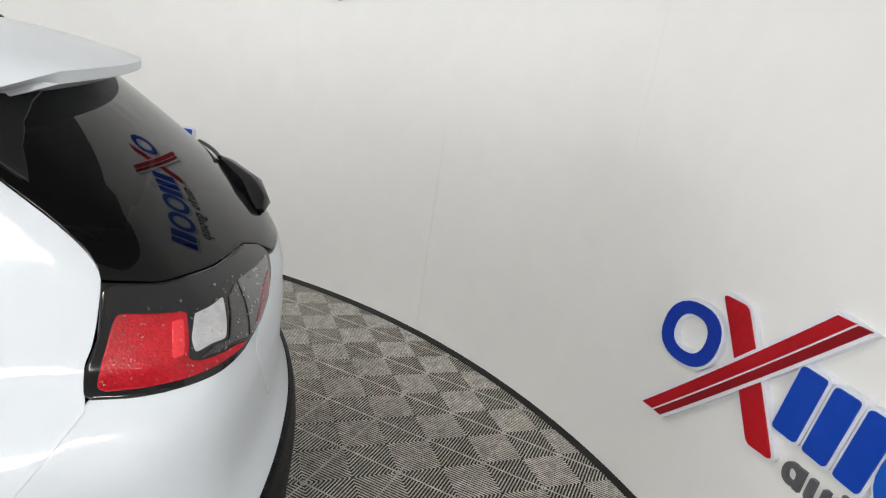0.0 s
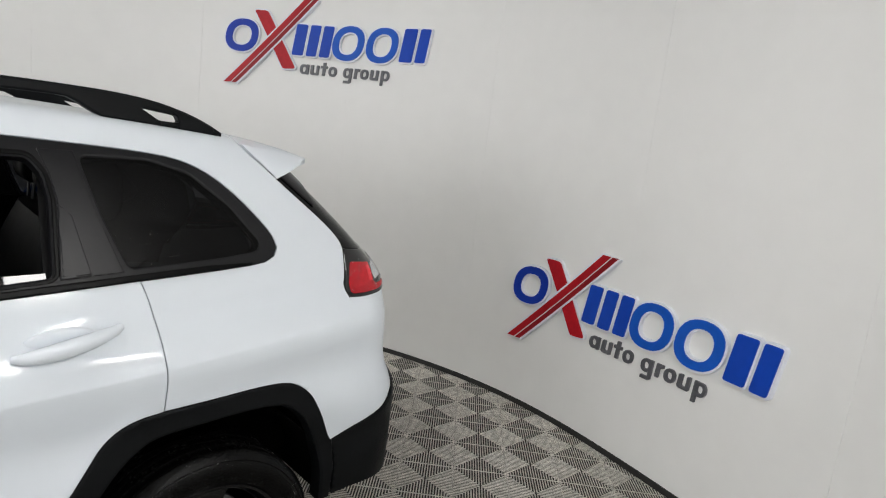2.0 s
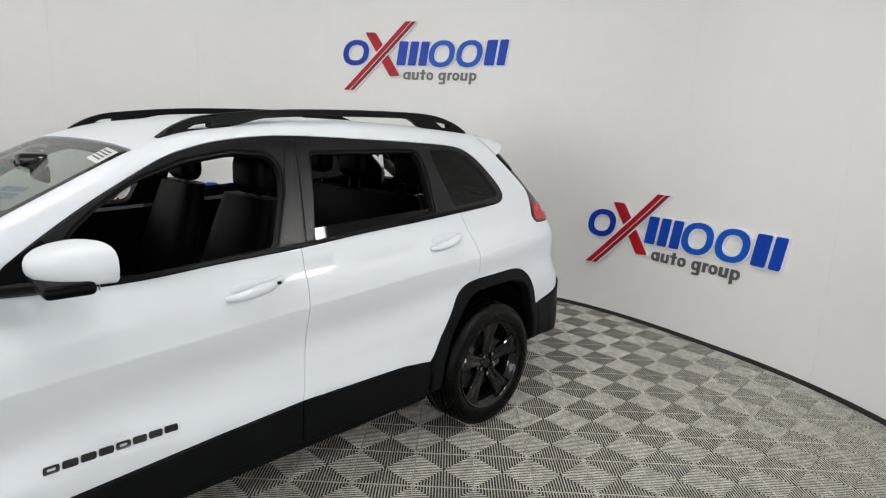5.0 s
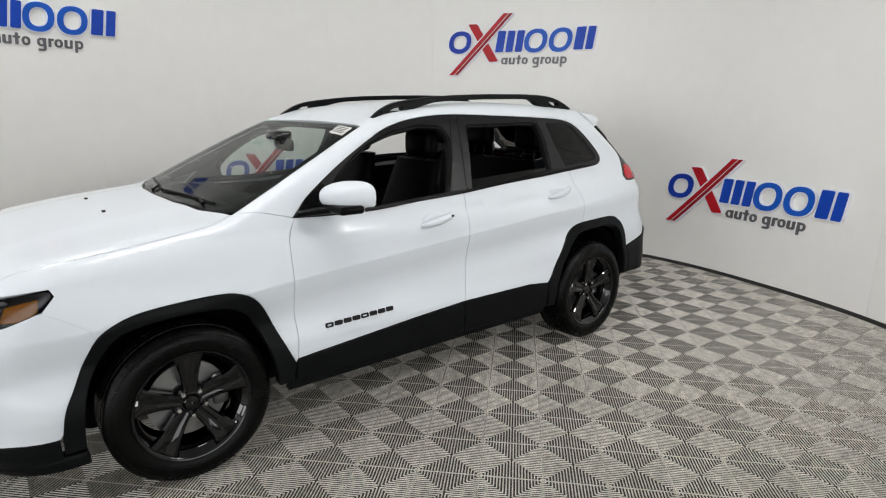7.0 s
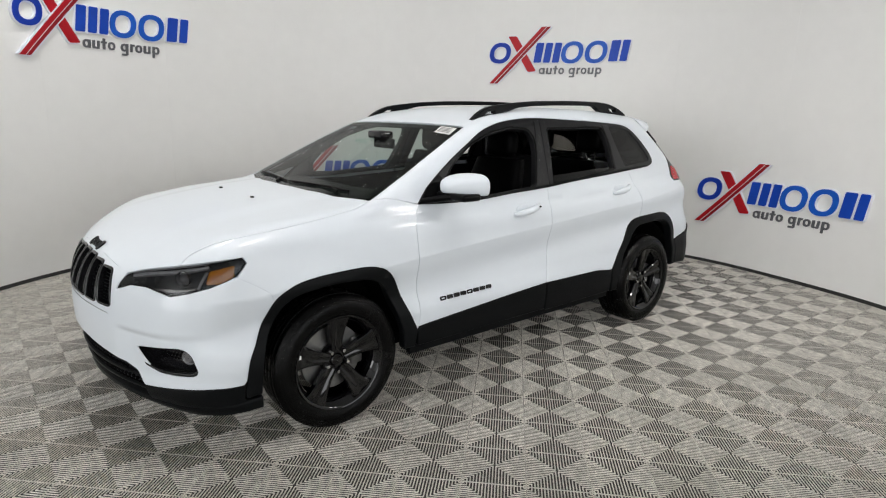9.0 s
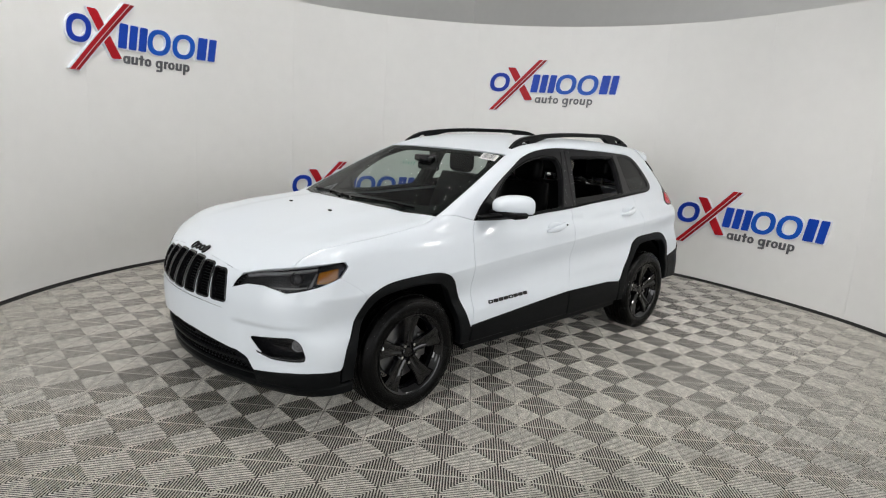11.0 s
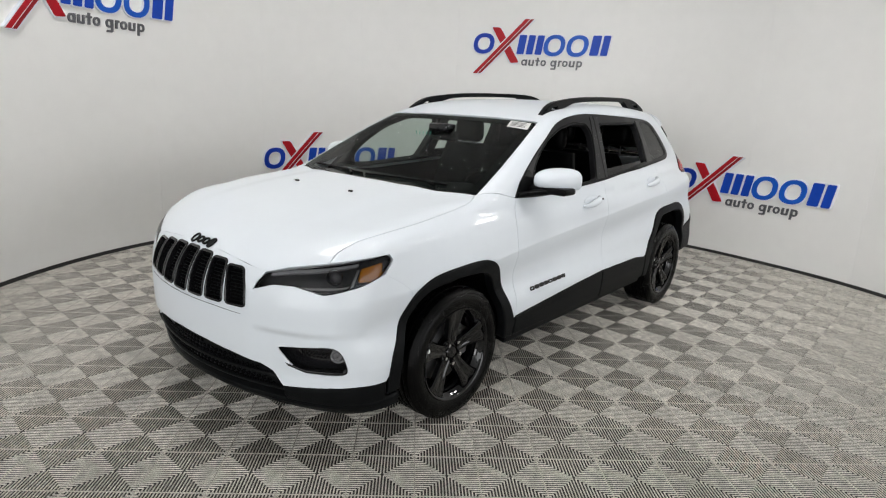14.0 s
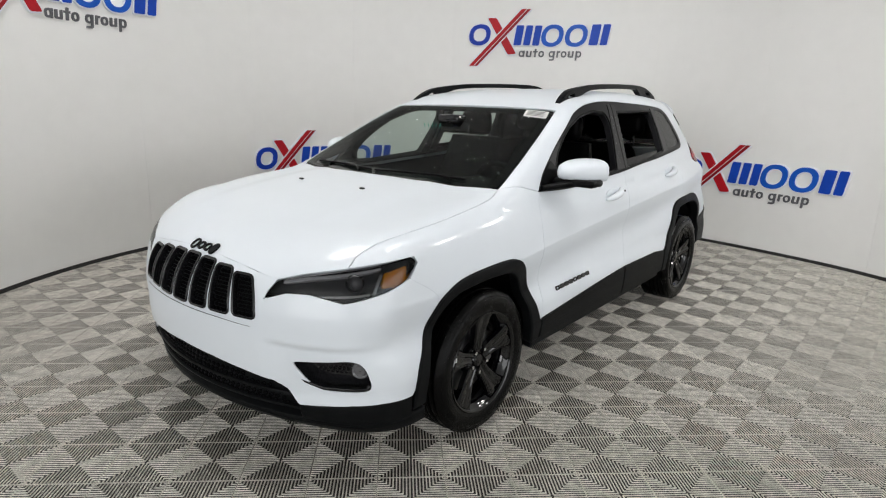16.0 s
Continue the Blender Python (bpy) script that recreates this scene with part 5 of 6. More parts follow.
def rear_end(car):
    # tailgate glass wraps to the pillars
    left = R3(*D_EDGE[8:22])
    top = np.c_[np.linspace(left[0, 0], -left[0, 0], 13), np.full(13, 0.0)]
    top[:, 1] = left[0, 1] + 0.06 * (1 - (top[:, 0] / left[0, 0]) ** 2) ** 0.5
    right = flip(left, "r")
    low = R3((-1.943, 0.647, 1.210), (-1.985, 0.608, 1.208), (-2.033, 0.535, 1.201), (-2.072, 0.446, 1.200), (-2.095, 0.388, 1.198), (-2.127, 0.336, 1.182), (-2.16, 0.28, 1.150))
    low = np.vstack([low, [[0.0, 1.125]], flip(low, "r")])
    line = np.vstack([top[1:-1], right, low[::-1], left[::-1]])
    skin("rear_window", resample(line, 0.03), "r", M_PRIV, car, off=0.0, rim=0.012, gap=0.04, bevel=0.002, label="dark wet tailgate glass")
    cover = R3((-1.638, 0.598, 1.452), (-1.677, 0.546, 1.468), (-1.741, 0.40, 1.474), (-1.740, 0.476, 1.457), (-1.742, 0.539, 1.434), (-1.748, 0.583, 1.404), (-1.764, 0.620, 1.357), (-1.703, 0.612, 1.403))
    for mirrored in (False, True):
        skin("pillar_cover", trim(cover, 0.0, 0.02), "r", M_SATIN, car, off=0.006, rim=0.008, gap=0.03, bevel=0.002, mirror=mirrored, label="satin black cover beside the tailgate glass")
    side = R3((-2.16, 0.28, 1.146), (-2.155, 0.318, 1.152), (-2.165, 0.382, 1.128), (-2.16, 0.477, 1.101), (-2.141, 0.56, 1.078), (-2.125, 0.57, 1.03), (-2.125, 0.54, 0.98), (-2.19, 0.46, 0.86))
    gate = np.vstack([side, flip(side, "r"), [[0.0, 1.122]]])
    skin("tailgate", trim(gate), "r", M_PAINT, car, gap=0.04, label="white lower tailgate")
    edge = R3(*side_pts(REAR_SEAM[::-1] + R_ARCH[41:]))
    up = R3((-1.867, 0.767, 1.059), (-1.912, 0.764, 1.057), (-1.991, 0.727, 1.058), (-2.053, 0.692, 1.060), (-2.103, 0.642, 1.064), (-2.135, 0.575, 1.076), (-2.128, 0.575, 1.03), (-2.128, 0.545, 0.98), (-2.19, 0.465, 0.855), (-2.29, 0.0, 0.85))
    lo = R3((-1.754, 0.861, 0.602), (-1.894, 0.849, 0.632), (-1.98, 0.83, 0.660), (-2.035, 0.80, 0.700), (-2.115, 0.70, 0.735), (-2.25, 0.40, 0.745), (-2.31, 0.0, 0.745))
    half = np.vstack([edge[::-1][1:], up])
    line = np.vstack([half, flip(half[:-1], "r"), flip(lo[:-1], "r")[::-1], lo[::-1]])
    bumper = skin("rear_bumper", grow(resample(line, 0.02), 0.005), "r", M_PAINT, car, off=-0.0025, gap=0.035, rim_gap=0.02, label="white rear bumper")
    skirt = np.vstack([R3((-1.76, 0.86, 0.40)), lo, flip(lo[:-1], "r"), flip(R3((-1.76, 0.86, 0.40)), "r"), np.c_[np.linspace(-0.9, 0.9, 9), 0.40 - 0.04 * np.cos(np.linspace(-1.57, 1.57, 9))]])
    skin("rear_skirt", resample(skirt, 0.03), "r", M_CLAD, bumper, off=0.008, rim=0.03, gap=0.04, bevel=0.008, label="black lower rear bumper")
    # roof spoiler, running down the pillars to a point at each side
    secs = []
    for y in np.linspace(0.0, 0.50, 9):
        edge = np.array((-1.504 - 0.02 * (y / 0.5) ** 2, y * 1.08, 0.0))
        edge[2] = march(np.array([[edge[0], edge[1], 1.8]]), np.array([[0.0, 0.0, -1.0]]), 0.6)[0, 2] + 0.001
        secs.append((edge, np.array((-1.862 + 0.3 * y * y, y, 1.524 - 0.03 * y * y))))
    tip = secs[-1][1]
    corner = np.array(D_EDGE[8])
    for i in range(1, 8):
        t = i / 7
        q = tip + (corner - tip) * t + np.array((0.0, 0.022, 0.0)) * math.sin(math.pi * t)
        secs.append((np.array(D_EDGE[i]) - (0.002, 0, 0), q))
    rings = []
    for k, (p, q) in enumerate(secs):
        out = np.array((0, 0.25, 1.0)) if k < 9 else np.array((0, 1.0, 0.5))
        low = np.array((0, 0, -1.0)) if k < 9 else np.array((0.1, -0.9, -0.4))
        span = np.linalg.norm(p - q)
        skin_pts = [p + (q - p) * t + out * 0.10 * span * t * (1 - t) for t in np.linspace(0, 1, 9)]
        under = [q + low * min(0.020, 0.12 * span + 0.003), q + (p - q) * 0.25 + low * 0.20 * span, p + low * 0.16 * span]
        rings.append([tuple(v) for v in skin_pts + under])
    full = [[(x, -y, z) for x, y, z in r] for r in rings[:0:-1]] + rings
    spoiler = loft_bm(full)
    bmesh.ops.recalc_face_normals(spoiler, faces=spoiler.faces)
    part("roof_spoiler", spoiler, M_PAINT, car, "white tailgate spoiler", smooth=50)
    # rear wiper
    w = part("rear_wiper", tube_bm([(-2.155, 0.085, 1.190), (-2.155, 0.05, 1.205), (-2.140, -0.04, 1.232), (-2.085, -0.16, 1.262), (-2.06, -0.21, 1.272)], [0.012, 0.03, 0.034, 0.022, 0.008], 10, 0.7), M_GLOSS, car, "black rear wiper arm")
    blade = []
    for y in np.linspace(-0.12, -0.42, 6):
        q = march(np.array([[-2.6, y, 1.28 + 0.02 * y]]), np.array([[1.0, 0.0, 0.0]]), 1.5)
        blade.append(tuple(q[0] + field_normal(q)[0] * 0.010))
    part("wiper_blade", tube_bm(blade, 0.006, 6), M_SEAL, w)


def screens(car):
    half = S3((0.34, 0.0, 1.49), (0.34, 0.3, 1.485), (0.345, 0.598, 1.458), (0.5, 0.641, 1.388), (0.7, 0.684, 1.29), (0.9, 0.718, 1.187), (1.045, 0.728, 1.110), (1.10, 0.60, 1.11), (1.165, 0.3, 1.105), (1.182, 0.0, 1.105))
    line = np.vstack([half, flip(half[1:-1], "s")])
    skin("windscreen", resample(grow(resample(line, 0.03), 0.008), 0.03), "s", M_GLASS, car, off=0.0, rim=0.0, gap=0.06, bevel=0.0, label="rain-spotted windscreen")
    sparkle(car, [(0.37, 0.56, 1.45), (0.37, 0.2, 1.47), (0.37, -0.2, 1.47), (0.37, -0.56, 1.45), (0.85, -0.64, 1.22), (0.85, -0.2, 1.24), (0.85, 0.2, 1.24), (0.85, 0.64, 1.22)], 2600, "s", False, 0.0008, 0.0020)
    inset = np.vstack([grow(resample(line, 0.03), -0.028)])
    skin("screen_border", resample(grow(resample(line, 0.03), 0.010), 0.02), "s", M_SEAL, car, off=-0.005, rim=0.012, gap=0.03, holes=[resample(inset, 0.02)], bevel=0.0, label="black windscreen border")
    cowl = S3((1.215, 0.0, 1.1), (1.20, 0.3, 1.1), (1.155, 0.55, 1.1), (1.085, 0.735, 1.1), (1.045, 0.70, 1.11), (1.10, 0.5, 1.12), (1.13, 0.3, 1.12), (1.145, 0.0, 1.12))
    cl = np.vstack([cowl, flip(cowl[1:-1], "s")])
    skin("cowl", resample(cl, 0.02), "s", M_CLAD, car, off=-0.002, rim=0.03, gap=0.03, bevel=0.0, label="black scuttle panel")
    for y0, y1 in ((0.55, -0.02), (-0.05, -0.60)):
        pts = []
        for t in np.linspace(0, 1, 9):
            y = y0 + (y1 - y0) * t
            q = march(np.array([[1.135 - 0.24 * y * y - 0.02 * math.sin(math.pi * t), y, 1.5]]), np.array([[0.0, 0, -1.0]]), 0.8)[0]
            pts.append((q[0] + 0.003, q[1], q[2] + 0.007))
        w = part("wiper", tube_bm(pts, 0.006, 6), M_SEAL, car, "black windscreen wiper")
        part("wiper_arm", tube_bm([(pts[0][0] + 0.035, pts[0][1] - 0.06, pts[0][2] - 0.006), (pts[2][0] + 0.006, pts[2][1], pts[2][2] + 0.004), pts[4]], [0.008, 0.006, 0.004], 8), M_SEAL, w)


def underbody(car):
    tub = box_bm((3.4, 1.30, 0.12), (0.0, 0, 0.29), 0.03)
    part("floor_pan", tub, M_DARK, car, "dark underbody")
    for x in (1.33, -1.335):
        for sg in (1, -1):
            bm = bmesh.new()
            rings = []
            for y in (0.52, 0.825):
                rings.append([bm.verts.new((x + 0.445 * math.cos(a), sg * y, 0.345 + 0.445 * math.sin(a))) for a in np.linspace(0.02, math.pi - 0.02, 24)])
            for k in range(23):
                bm.faces.new((rings[0][k], rings[0][k + 1], rings[1][k + 1], rings[1][k]))
            c = bm.verts.new((x, sg * 0.52, 0.3))
            for k in range(23):
                bm.faces.new((rings[0][k], c, rings[0][k + 1]))
            part("wheel_well", bm, M_DARK, car, "black inner wheel arch")
    for sg in (1, -1):
        part("sill_core", box_bm((1.75, 0.12, 0.20), (0.0, sg * 0.80, 0.36), 0.02), M_DARK, car)
        pts = np.vstack([S((2.02, 0.80), (0.95, 1.05), (0.3, 1.04), (-1.1, 1.12), (-1.8, 1.04), (-1.75, 0.85), (-0.95, 0.85), (-0.9, 0.4), (0.9, 0.4), (0.95, 0.82), (1.62, 0.82), (1.75, 0.7))])
        skin("inner_shell", resample(pts, 0.04), "s", M_DARK, car, off=-0.022, rim=0.0, gap=0.08, bevel=0.0, mirror=sg < 0)
    part("engine_bay", box_bm((0.75, 1.2, 0.35), (1.62, 0, 0.62), 0.05), M_DARK, car)
    part("rear_core", box_bm((0.75, 1.1, 0.5), (-1.72, 0, 0.65), 0.05), M_DARK, car)


def wheel(car, x, sg):
    """Five broad gloss spokes in a tyre; local y points outwards."""
    R = 0.340
    m = pose(x, sg * 0.795, R, 0, 0, 0 if sg > 0 else 180)
    prof = [(0.232, -0.098), (0.245, -0.106), (0.285, -0.114), (0.310, -0.110), (0.328, -0.100), (0.338, -0.086)]
    for k, y in enumerate((-0.062, -0.031, 0.0, 0.031, 0.062)):
        prof += [(R - 0.002 - 25 * y ** 4 * 10, y - 0.012), (R - 25 * y ** 4 * 10, y), (R - 0.002 - 25 * y ** 4 * 10, y + 0.012), (R - 0.010, y + 0.0135), (R - 0.010, y + 0.0175)]
    prof += [(0.338, 0.086), (0.328, 0.100), (0.316, 0.1075), (0.313, 0.1068), (0.310, 0.110), (0.285, 0.115), (0.262, 0.112), (0.245, 0.106), (0.236, 0.100)]
    rim = spin_bm([(0.20, -0.095), (0.235, -0.100), (0.235, -0.09), (0.215, -0.07), (0.205, -0.02), (0.205, 0.05), (0.214, 0.075), (0.226, 0.082), (0.236, 0.096), (0.242, 0.104), (0.240, 0.108), (0.232, 0.106), (0.226, 0.098)], 64)
    base = part("wheel", move_bm(rim, m), M_RIM, car, "gloss black five-spoke wheel with a wet tyre", smooth=40)
    part("tyre", move_bm(spin_bm(prof, 72), m), M_TYRE, base, "wet black tyre", smooth=45)
    rnd = random.Random(int(x * 100) + sg)
    verts, faces = [], []
    for _ in range(420):
        a = math.radians(rnd.uniform(5, 175))
        u = rnd.random()
        r, y = 0.298 + 0.041 * u, 0.1125 - 0.027 * u * u
        size = rnd.uniform(0.0008, 0.0022)
        c = Vector((r * math.cos(a), y, r * math.sin(a)))
        out = Vector((math.cos(a) * u, 1.0 - 0.6 * u, math.sin(a) * u)).normalized()
        t = out.orthogonal().normalized()
        b = out.cross(t)
        n0 = len(verts)
        verts += [m @ (c + size * (t * math.cos(q * math.pi / 3) + b * math.sin(q * math.pi / 3))) for q in range(6)] + [m @ (c + out * size * 0.7)]
        faces += [(n0 + q, n0 + (q + 1) % 6, n0 + 6) for q in range(6)]
    wet = link("water_beads", verts, faces, M_BEAD, base, "beads of water on the tyre shoulder", smooth=80)
    wet["kind"] = "stuff"
    for k in range(5):
        a0 = math.radians(90 + 72 * k)
        secs = []
        for r, w, y, th in ((0.045, 0.030, 0.066, 0.03), (0.075, 0.033, 0.068, 0.032), (0.11, 0.036, 0.072, 0.032), (0.15, 0.042, 0.080, 0.032), (0.19, 0.052, 0.088, 0.03), (0.222, 0.066, 0.094, 0.028), (0.234, 0.072, 0.094, 0.03)):
            ring_pts = []
            for u, h in ((-1, -th), (-1, -0.006), (-0.86, 0), (-0.45, 0.002), (-0.12, -0.004), (0.12, -0.004), (0.45, 0.002), (0.86, 0), (1, -0.006), (1, -th)):
                ring_pts.append((r, u * w, y + h))
            c, s = math.cos(a0), math.sin(a0)
            secs.append([(p[0] * c - p[1] * s, p[2], p[0] * s + p[1] * c) for p in ring_pts])
        part("spoke", move_bm(loft_bm(secs), m), M_RIM, base, smooth=30)
        a1 = math.radians(126 + 72 * k)
        nut = bmesh.new()
        bmesh.ops.create_cone(nut, cap_ends=True, segments=6, radius1=0.0115, radius2=0.009, depth=0.03)
        nut = move_bm(nut, m @ pose(0.057 * math.cos(a1), 0.066, 0.057 * math.sin(a1), -90))
        part("wheel_nut", nut, M_CHROME, base, "bright steel wheel nut" if k == 0 else "", smooth=20)
    part("hub", move_bm(spin_bm([(0.001, 0.072), (0.028, 0.071), (0.033, 0.066), (0.036, 0.058), (0.072, 0.056), (0.078, 0.046), (0.078, 0.0)], 40), m), M_RIM, base)
    part("brake_disc", move_bm(spin_bm([(0.06, 0.02), (0.075, 0.03), (0.08, 0.012), (0.165, 0.012), (0.165, -0.012), (0.06, -0.012)], 48), m), M_STEEL, base, "steel brake disc")
    part("caliper", move_bm(box_bm((0.07, 0.06, 0.15), (-0.135, 0.0, 0.01), 0.015), m), M_STEEL, base, "grey brake caliper")
    for a, r in ((0.35, 0.228),):
        part("balance_weight", move_bm(box_bm((0.012, 0.003, 0.02), (r * math.cos(a), 0.104, r * math.sin(a)), 0.001), m), M_PAPER, base, "small white sticker")


car_thing = build_car()

# ---- inside the car ----
def seat(car, x, y, w=0.52, bench=False):
    base = part("seat", box_bm((0.52, w, 0.16), (x + 0.10, y, 0.66), 0.05, 3), M_CLOTH, car, "black leather seat")
    back = []
    for t in np.linspace(0, 1, 9):
        z = 0.68 + (0.54 if bench else 0.58) * t
        cx = x - 0.10 - 0.16 * t
        hw = w / 2 * (1.0 - 0.22 * t ** 3)
        th = 0.085 - 0.03 * t
        back.append([(cx + th * math.copysign(abs(math.cos(a)) ** 0.6, math.cos(a)), y + hw * math.copysign(abs(math.sin(a)) ** 0.55, math.sin(a)), z) for a in np.linspace(0, 2 * math.pi, 20, endpoint=False)])
    part("seat_back", loft_bm(back), M_CLOTH, base, smooth=60)
    for hy in ([y] if not bench else [y - 0.45, y - 0.06, y + 0.45]):
        lift_by = 0.02 if bench else 0.0
        h = box_bm((0.11, 0.25, 0.18), (x - 0.27, hy, 1.355 + lift_by), 0.053, 4)
        part("headrest", h, M_CLOTH, base, "black padded headrest", smooth=60)
        for dy in (-0.05, 0.05):
            part("headrest_post", tube_bm([(x - 0.262, hy + dy, 1.22), (x - 0.268, hy + dy, 1.30)], 0.006, 8), M_SATIN, base)


def build_inside(car):
    seat(car, 0.02, 0.37)
    seat(car, 0.02, -0.37)
    seat(car, -0.86, 0.0, 1.25, True)
    dash = []
    for y in np.linspace(-0.70, 0.70, 9):
        hump = 0.03 * math.exp(-((y - 0.37) / 0.16) ** 2)
        dash.append([(1.08, y, 1.055), (0.85, y, 1.075), (0.66, y, 1.065 + hump), (0.58, y, 1.02 + hump), (0.60, y, 0.90), (0.70, y, 0.82), (1.08, y, 0.82)])
    part("dashboard", loft_bm(dash), M_DASH, car, "black moulded dashboard", smooth=40)
    m = pose(0.46, 0.37, 0.99, 0, -66, 0)
    ringp = []
    for a in np.linspace(0, 2 * math.pi, 33)[:-1]:
        ringp.append((0.185 * math.cos(a), 0.185 * math.sin(a), 0))
    bm = bmesh.new()
    rings = []
    for p in ringp:
        d = Vector(p).normalized()
        rings.append([bm.verts.new(Vector(p) + d * 0.016 * math.cos(t) + Vector((0, 0, 0.016 * math.sin(t)))) for t in (2 * math.pi * k / 8 for k in range(8))])
    for i in range(32):
        p, q = rings[i], rings[(i + 1) % 32]
        for k in range(8):
            bm.faces.new((p[k], p[(k + 1) % 8], q[(k + 1) % 8], q[k]))
    wheel_ob = part("steering_wheel", move_bm(bm, m), M_DASH, car, "black steering wheel", smooth=60)
    part("wheel_hub", move_bm(box_bm((0.32, 0.07, 0.03), (0, 0, -0.01), 0.01), m @ pose(0, 0, 0, 0, 0, 90)), M_DASH, wheel_ob)
    part("airbag_cover", move_bm(box_bm((0.15, 0.15, 0.05), (0, 0, -0.005), 0.02), m), M_DASH, wheel_ob)
    mirror = part("inside_mirror", box_bm((0.03, 0.22, 0.065), (0.47, 0.0, 1.345), 0.012), M_GLOSS, car, "black inside rear-view mirror")
    part("mirror_stalk", tube_bm([(0.49, 0, 1.37), (0.55, 0, 1.40)], 0.016, 8), M_GLOSS, mirror)
    part("sensor_box", box_bm((0.10, 0.16, 0.05), (0.50, 0.0, 1.40), 0.015, rot=None), M_GLOSS, mirror)
    # roof and pillar linings
    half = np.vstack([S3((0.33, 0.0, 1.49), (0.34, 0.58, 1.46)), S(*DLO_TOP[::-1][16:]), S3((-1.626, 0.60, 1.446), (-1.62, 0.3, 1.5), (-1.62, 0.0, 1.5))])
    line = np.vstack([half, flip(half[1:-1], "s")])
    skin("headliner", resample(line, 0.04), "s", M_LINER, car, off=-0.035, rim=0.0, gap=0.08, bevel=0.0, label="grey fabric roof lining")
    for mirror_side in (False, True):
        q_open = fillet(S((-1.03, 1.47), (-1.207, 1.475), (-1.325, 1.44), (-1.44, 1.35), (-1.53, 1.252), (-1.50, 1.226), (-1.269, 1.206), (-1.0, 1.182)), 0.03, 3)
        pl = np.vstack([S((-0.955, 1.15), (-0.955, 1.49), (-1.25, 1.50), (-1.42, 1.47)), S3((-1.62, 0.607, 1.446), (-1.80, 0.645, 1.30), (-1.85, 0.70, 1.15)), S((-1.80, 0.95), (-1.2, 0.9))])
        skin("pillar_lining", resample(pl, 0.04), "s", M_CLOTH, car, off=-0.03, rim=0.0, gap=0.06, holes=[q_open], bevel=0.0, mirror=mirror_side, label="black inner pillar lining")
        ap = S3((0.40, 0.61, 1.44), (0.6, 0.655, 1.34), (0.8, 0.69, 1.24), (0.98, 0.735, 1.14), (0.90, 0.79, 1.10), (0.72, 0.79, 1.16), (0.5, 0.74, 1.31), (0.3, 0.69, 1.41))
        skin("pillar_lining", resample(ap, 0.04), "s", M_DASH, car, off=-0.03, rim=0.0, gap=0.05, bevel=0.0, mirror=mirror_side)
    # papers on the windscreen
    note = skin("price_sticker", resample(S3(*STICKER), 0.02), "s", M_PAPER, car, off=0.002, rim=0.0, gap=0.03, bevel=0.0, label="white paper sticker inside the windscreen")
    a, b, c, d = (np.array(p) for p in STICKER)
    for k in range(4):
        t0, t1 = 0.18 + 0.18 * k, 0.26 + 0.18 * k
        q = [a + (d - a) * t0 + (b - a) * 0.12, a + (d - a) * t0 + (b - a) * 0.85, a + (d - a) * t1 + (b - a) * 0.85, a + (d - a) * t1 + (b - a) * 0.12]
        skin("print_line", resample(S3(*q), 0.02), "s", M_INK, note, off=0.004, rim=0.0, gap=0.03, bevel=0.0, label="line of print" if k == 0 else "")
    a, b, c, d = (np.array(p) for p in MARKS)
    for k in range(5):
        u0, u1 = k / 5 + 0.03, k / 5 + 0.13
        q = [a + (b - a) * u0, a + (b - a) * (u0 + 0.035), d + (c - d) * (u1 + 0.035), d + (c - d) * u1]
        skin("marker_stroke", resample(S3(*q), 0.02), "s", M_MARK, car, off=0.003, rim=0.0, gap=0.02, bevel=0.0, label="green marker stroke on the glass")


build_inside(car_thing)

# ---- the tiled floor ----
TILE, TILE_AT, TILE_TURN = 0.2775, (2.3012, 0.4056), 133.82


def tile_mesh():
    """One vented tile: ribs in four triangles, each running square to its edge, inside a thin border."""
    verts, faces = [], []

    def bar(p, q, w, top=0.0, deep=-0.0036):
        p, q = np.array(p), np.array(q)
        way = (q - p) / np.linalg.norm(q - p)
        n = np.array((-way[1], way[0])) * w / 2
        s = len(verts)
        c, d = w * 0.32, min(0.0028, w)
        for e, z in ((p, top), (q, top)):
            verts.extend([(*(e + n), deep), (*(e + n), z - d), (*(e + n * (1 - 2 * c / w)), z), (*(e - n * (1 - 2 * c / w)), z), (*(e - n), z - d), (*(e - n), deep)])
        faces.extend([(s + k, s + k + 1, s + 7 + k, s + 6 + k) for k in range(5)])

    half = TILE / 2 - 0.0006
    n = 20
    pitch = (2 * half - 0.006) / n
    for turn in range(4):
        a = math.pi / 2 * turn
        c, s = math.cos(a), math.sin(a)

        def rot(x, y):
            return (x * c - y * s, x * s + y * c)
        bar(rot(-half, half - 0.001), rot(half, half - 0.001), 0.002, -0.001)
        for i in range(n):
            x = -half + 0.003 + pitch * (i + 0.5)
            bar(rot(x, abs(x) - 0.001), rot(x, half - 0.002), pitch * 0.41, -0.0004 * (turn % 2))
    me = bpy.data.meshes.new("tile")
    me.from_pydata([tuple(map(float, v)) for v in verts], [], faces)
    me.materials.append(M_FLOOR)
    return me, np.array(verts), faces


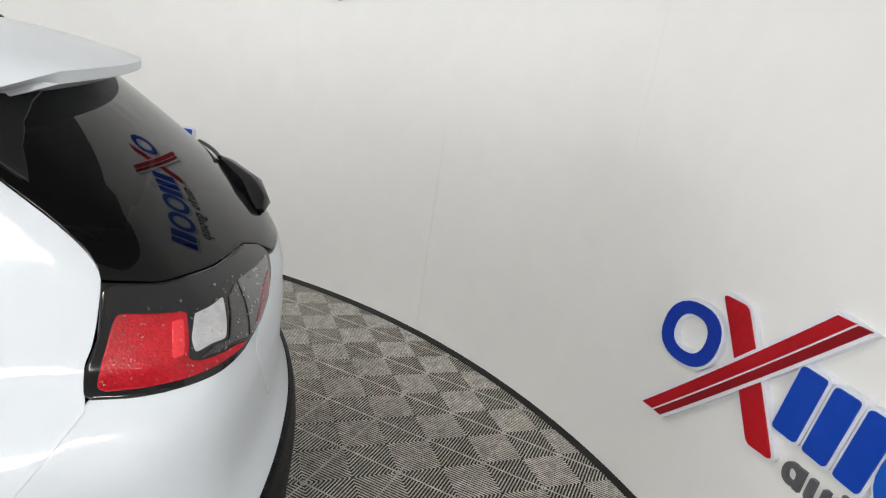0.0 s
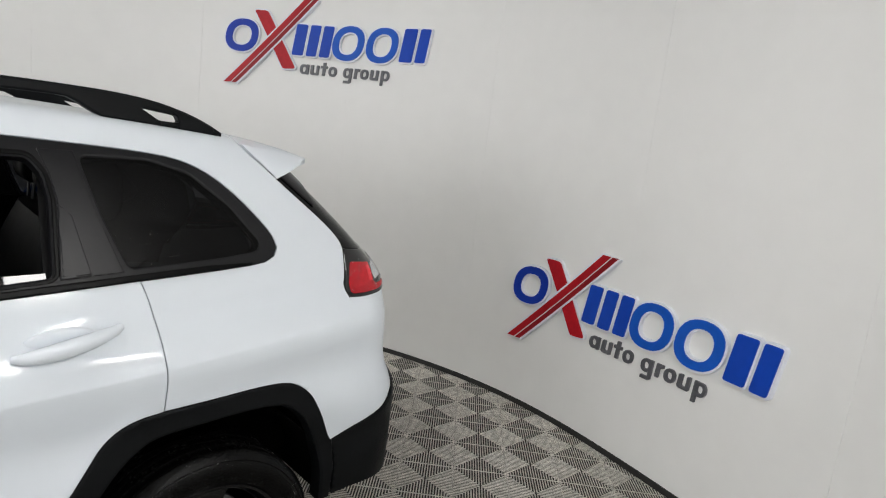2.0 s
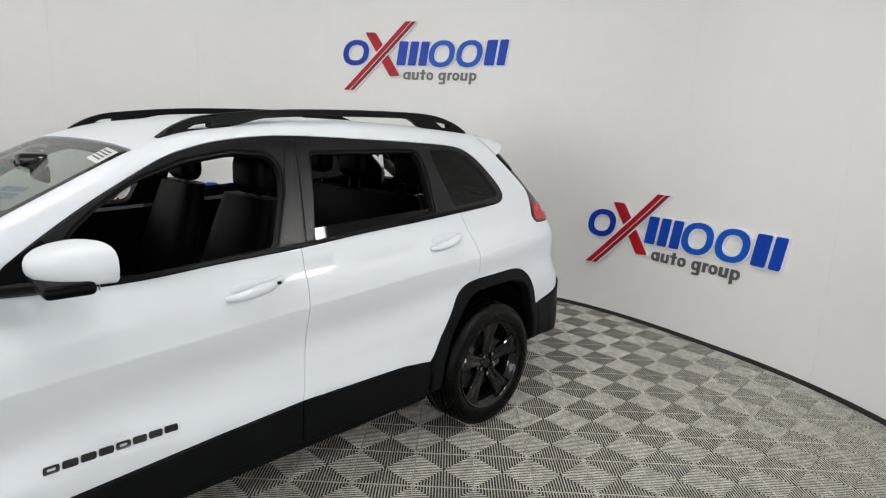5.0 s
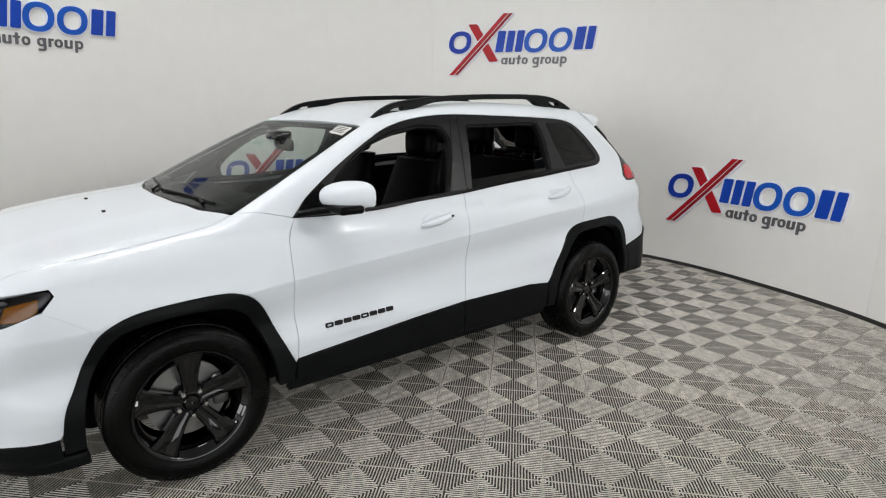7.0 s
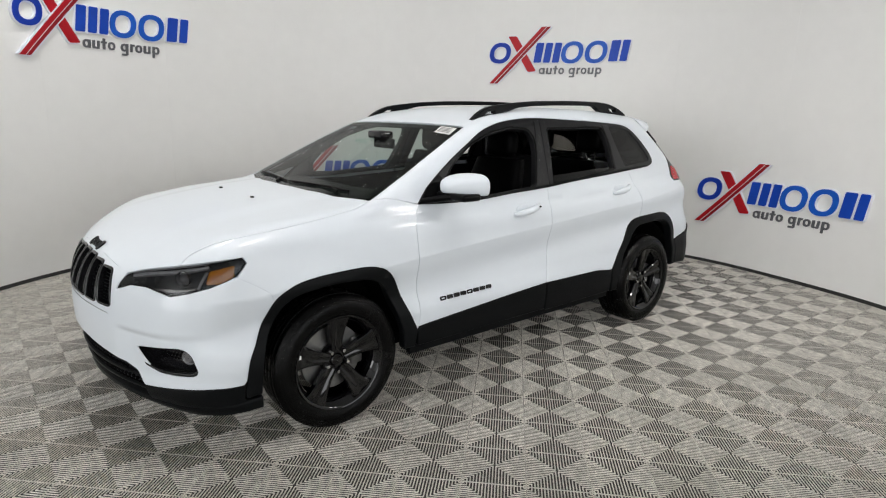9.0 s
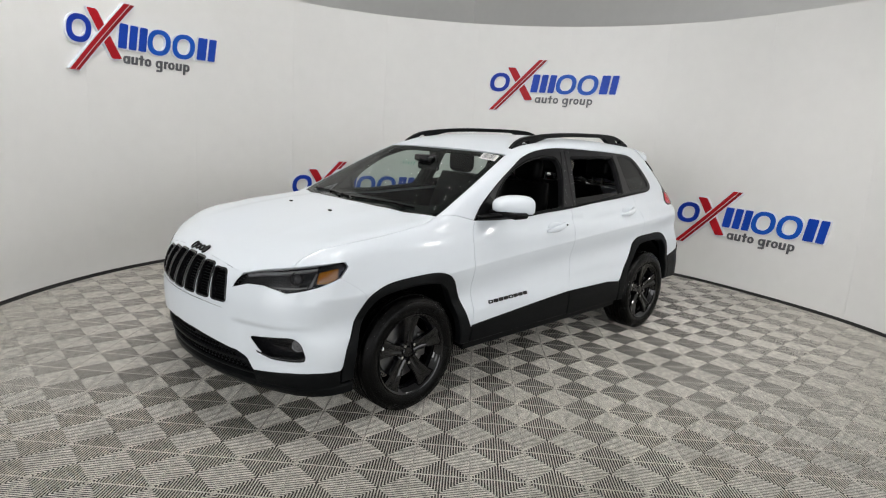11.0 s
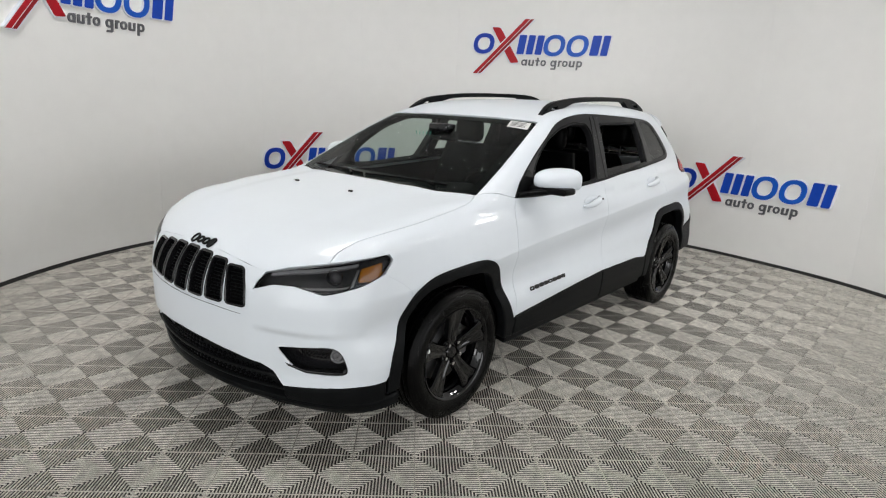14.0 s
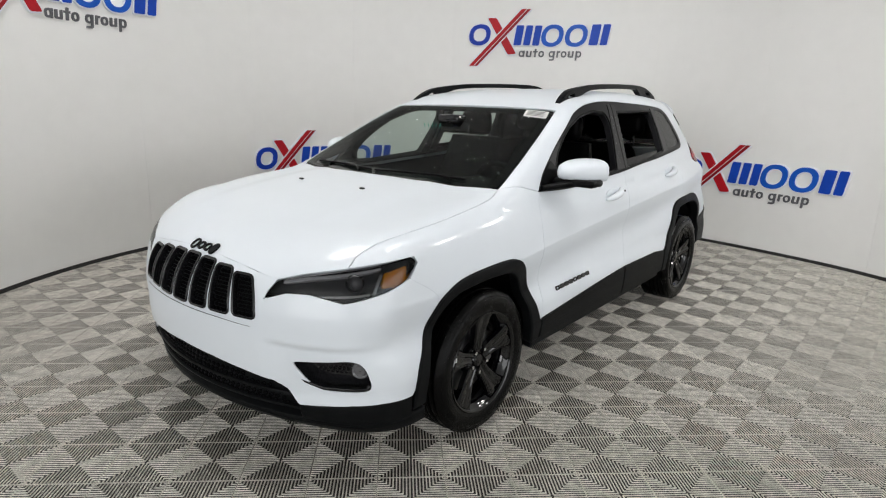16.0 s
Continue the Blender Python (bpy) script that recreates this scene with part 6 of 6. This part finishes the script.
def floor_material():
    m = M_TILE.copy()
    m.name = "grey_vented_tile"
    nt = m.node_tree
    b = nt.nodes["Principled BSDF"]
    info = nt.nodes.new("ShaderNodeObjectInfo")
    hsv = nt.nodes.new("ShaderNodeHueSaturation")
    mr = nt.nodes.new("ShaderNodeMapRange")
    mr.inputs["To Min"].default_value, mr.inputs["To Max"].default_value = 0.90, 1.08
    src = b.inputs["Base Color"].links[0].from_socket
    nt.links.new(info.outputs["Random"], mr.inputs["Value"])
    nt.links.new(mr.outputs[0], hsv.inputs["Value"])
    nt.links.new(src, hsv.inputs["Color"])
    nt.links.new(hsv.outputs[0], b.inputs["Base Color"])
    return m


M_FLOOR = floor_material()


def build_floor():
    floor = thing("floor", "grey interlocking vented plastic floor tiles", "floor", kind="structure")
    me, verts, faces = tile_mesh()
    # The ribs are shallow, so this sheet's dark colour carries their gap shade.
    base = link("subfloor", [(-7, -7, -0.0050), (HALL, -7, -0.0050), (HALL, HALL, -0.0050), (-7, HALL, -0.0050)], [(0, 1, 2, 3)], M_SLAB, floor, "slab under the tiles, coloured dark for the shade in their gaps")
    a = radians(TILE_TURN)
    c, s = math.cos(a), math.sin(a)
    spots = []
    for i in range(-40, 41):
        for j in range(-40, 41):
            u, v = (i + 0.5) * TILE, (j + 0.5) * TILE
            x, y = TILE_AT[0] + u * c - v * s, TILE_AT[1] + u * s + v * c
            if math.hypot(x - HUB[0], y - HUB[1]) < 4.05 or (x > 0.5 and y > 0.5 and math.hypot(x - HUB[0], y - HUB[1]) < 6.2):
                spots.append((math.hypot(x - 1.6, y - 1.6), x, y))
    spots.sort()
    for k, (_, x, y) in enumerate(spots[:300]):
        ob = new("tile", me)
        ob.parent = floor
        ob.matrix_basis = pose(x, y, 0, 0, 0, TILE_TURN + 0)
    rest_v, rest_f = [], []
    rot = np.array([[c, -s, 0], [s, c, 0], [0, 0, 1]])
    local = verts @ rot.T
    fa = np.array(faces)
    for k, (_, x, y) in enumerate(spots[300:]):
        rest_v.append(local + (x, y, 0))
        rest_f.append(fa + k * len(verts))
    big = bpy.data.meshes.new("far_tiles")
    rv, rf = np.vstack(rest_v), np.vstack(rest_f)
    big.from_pydata(rv.tolist(), [], rf.tolist())
    big.materials.append(M_TILE)
    ob = new("far_tiles", big)
    ob.parent = floor
    tagged(ob, "more grey vented tiles of the same floor", kind="stuff")


build_floor()
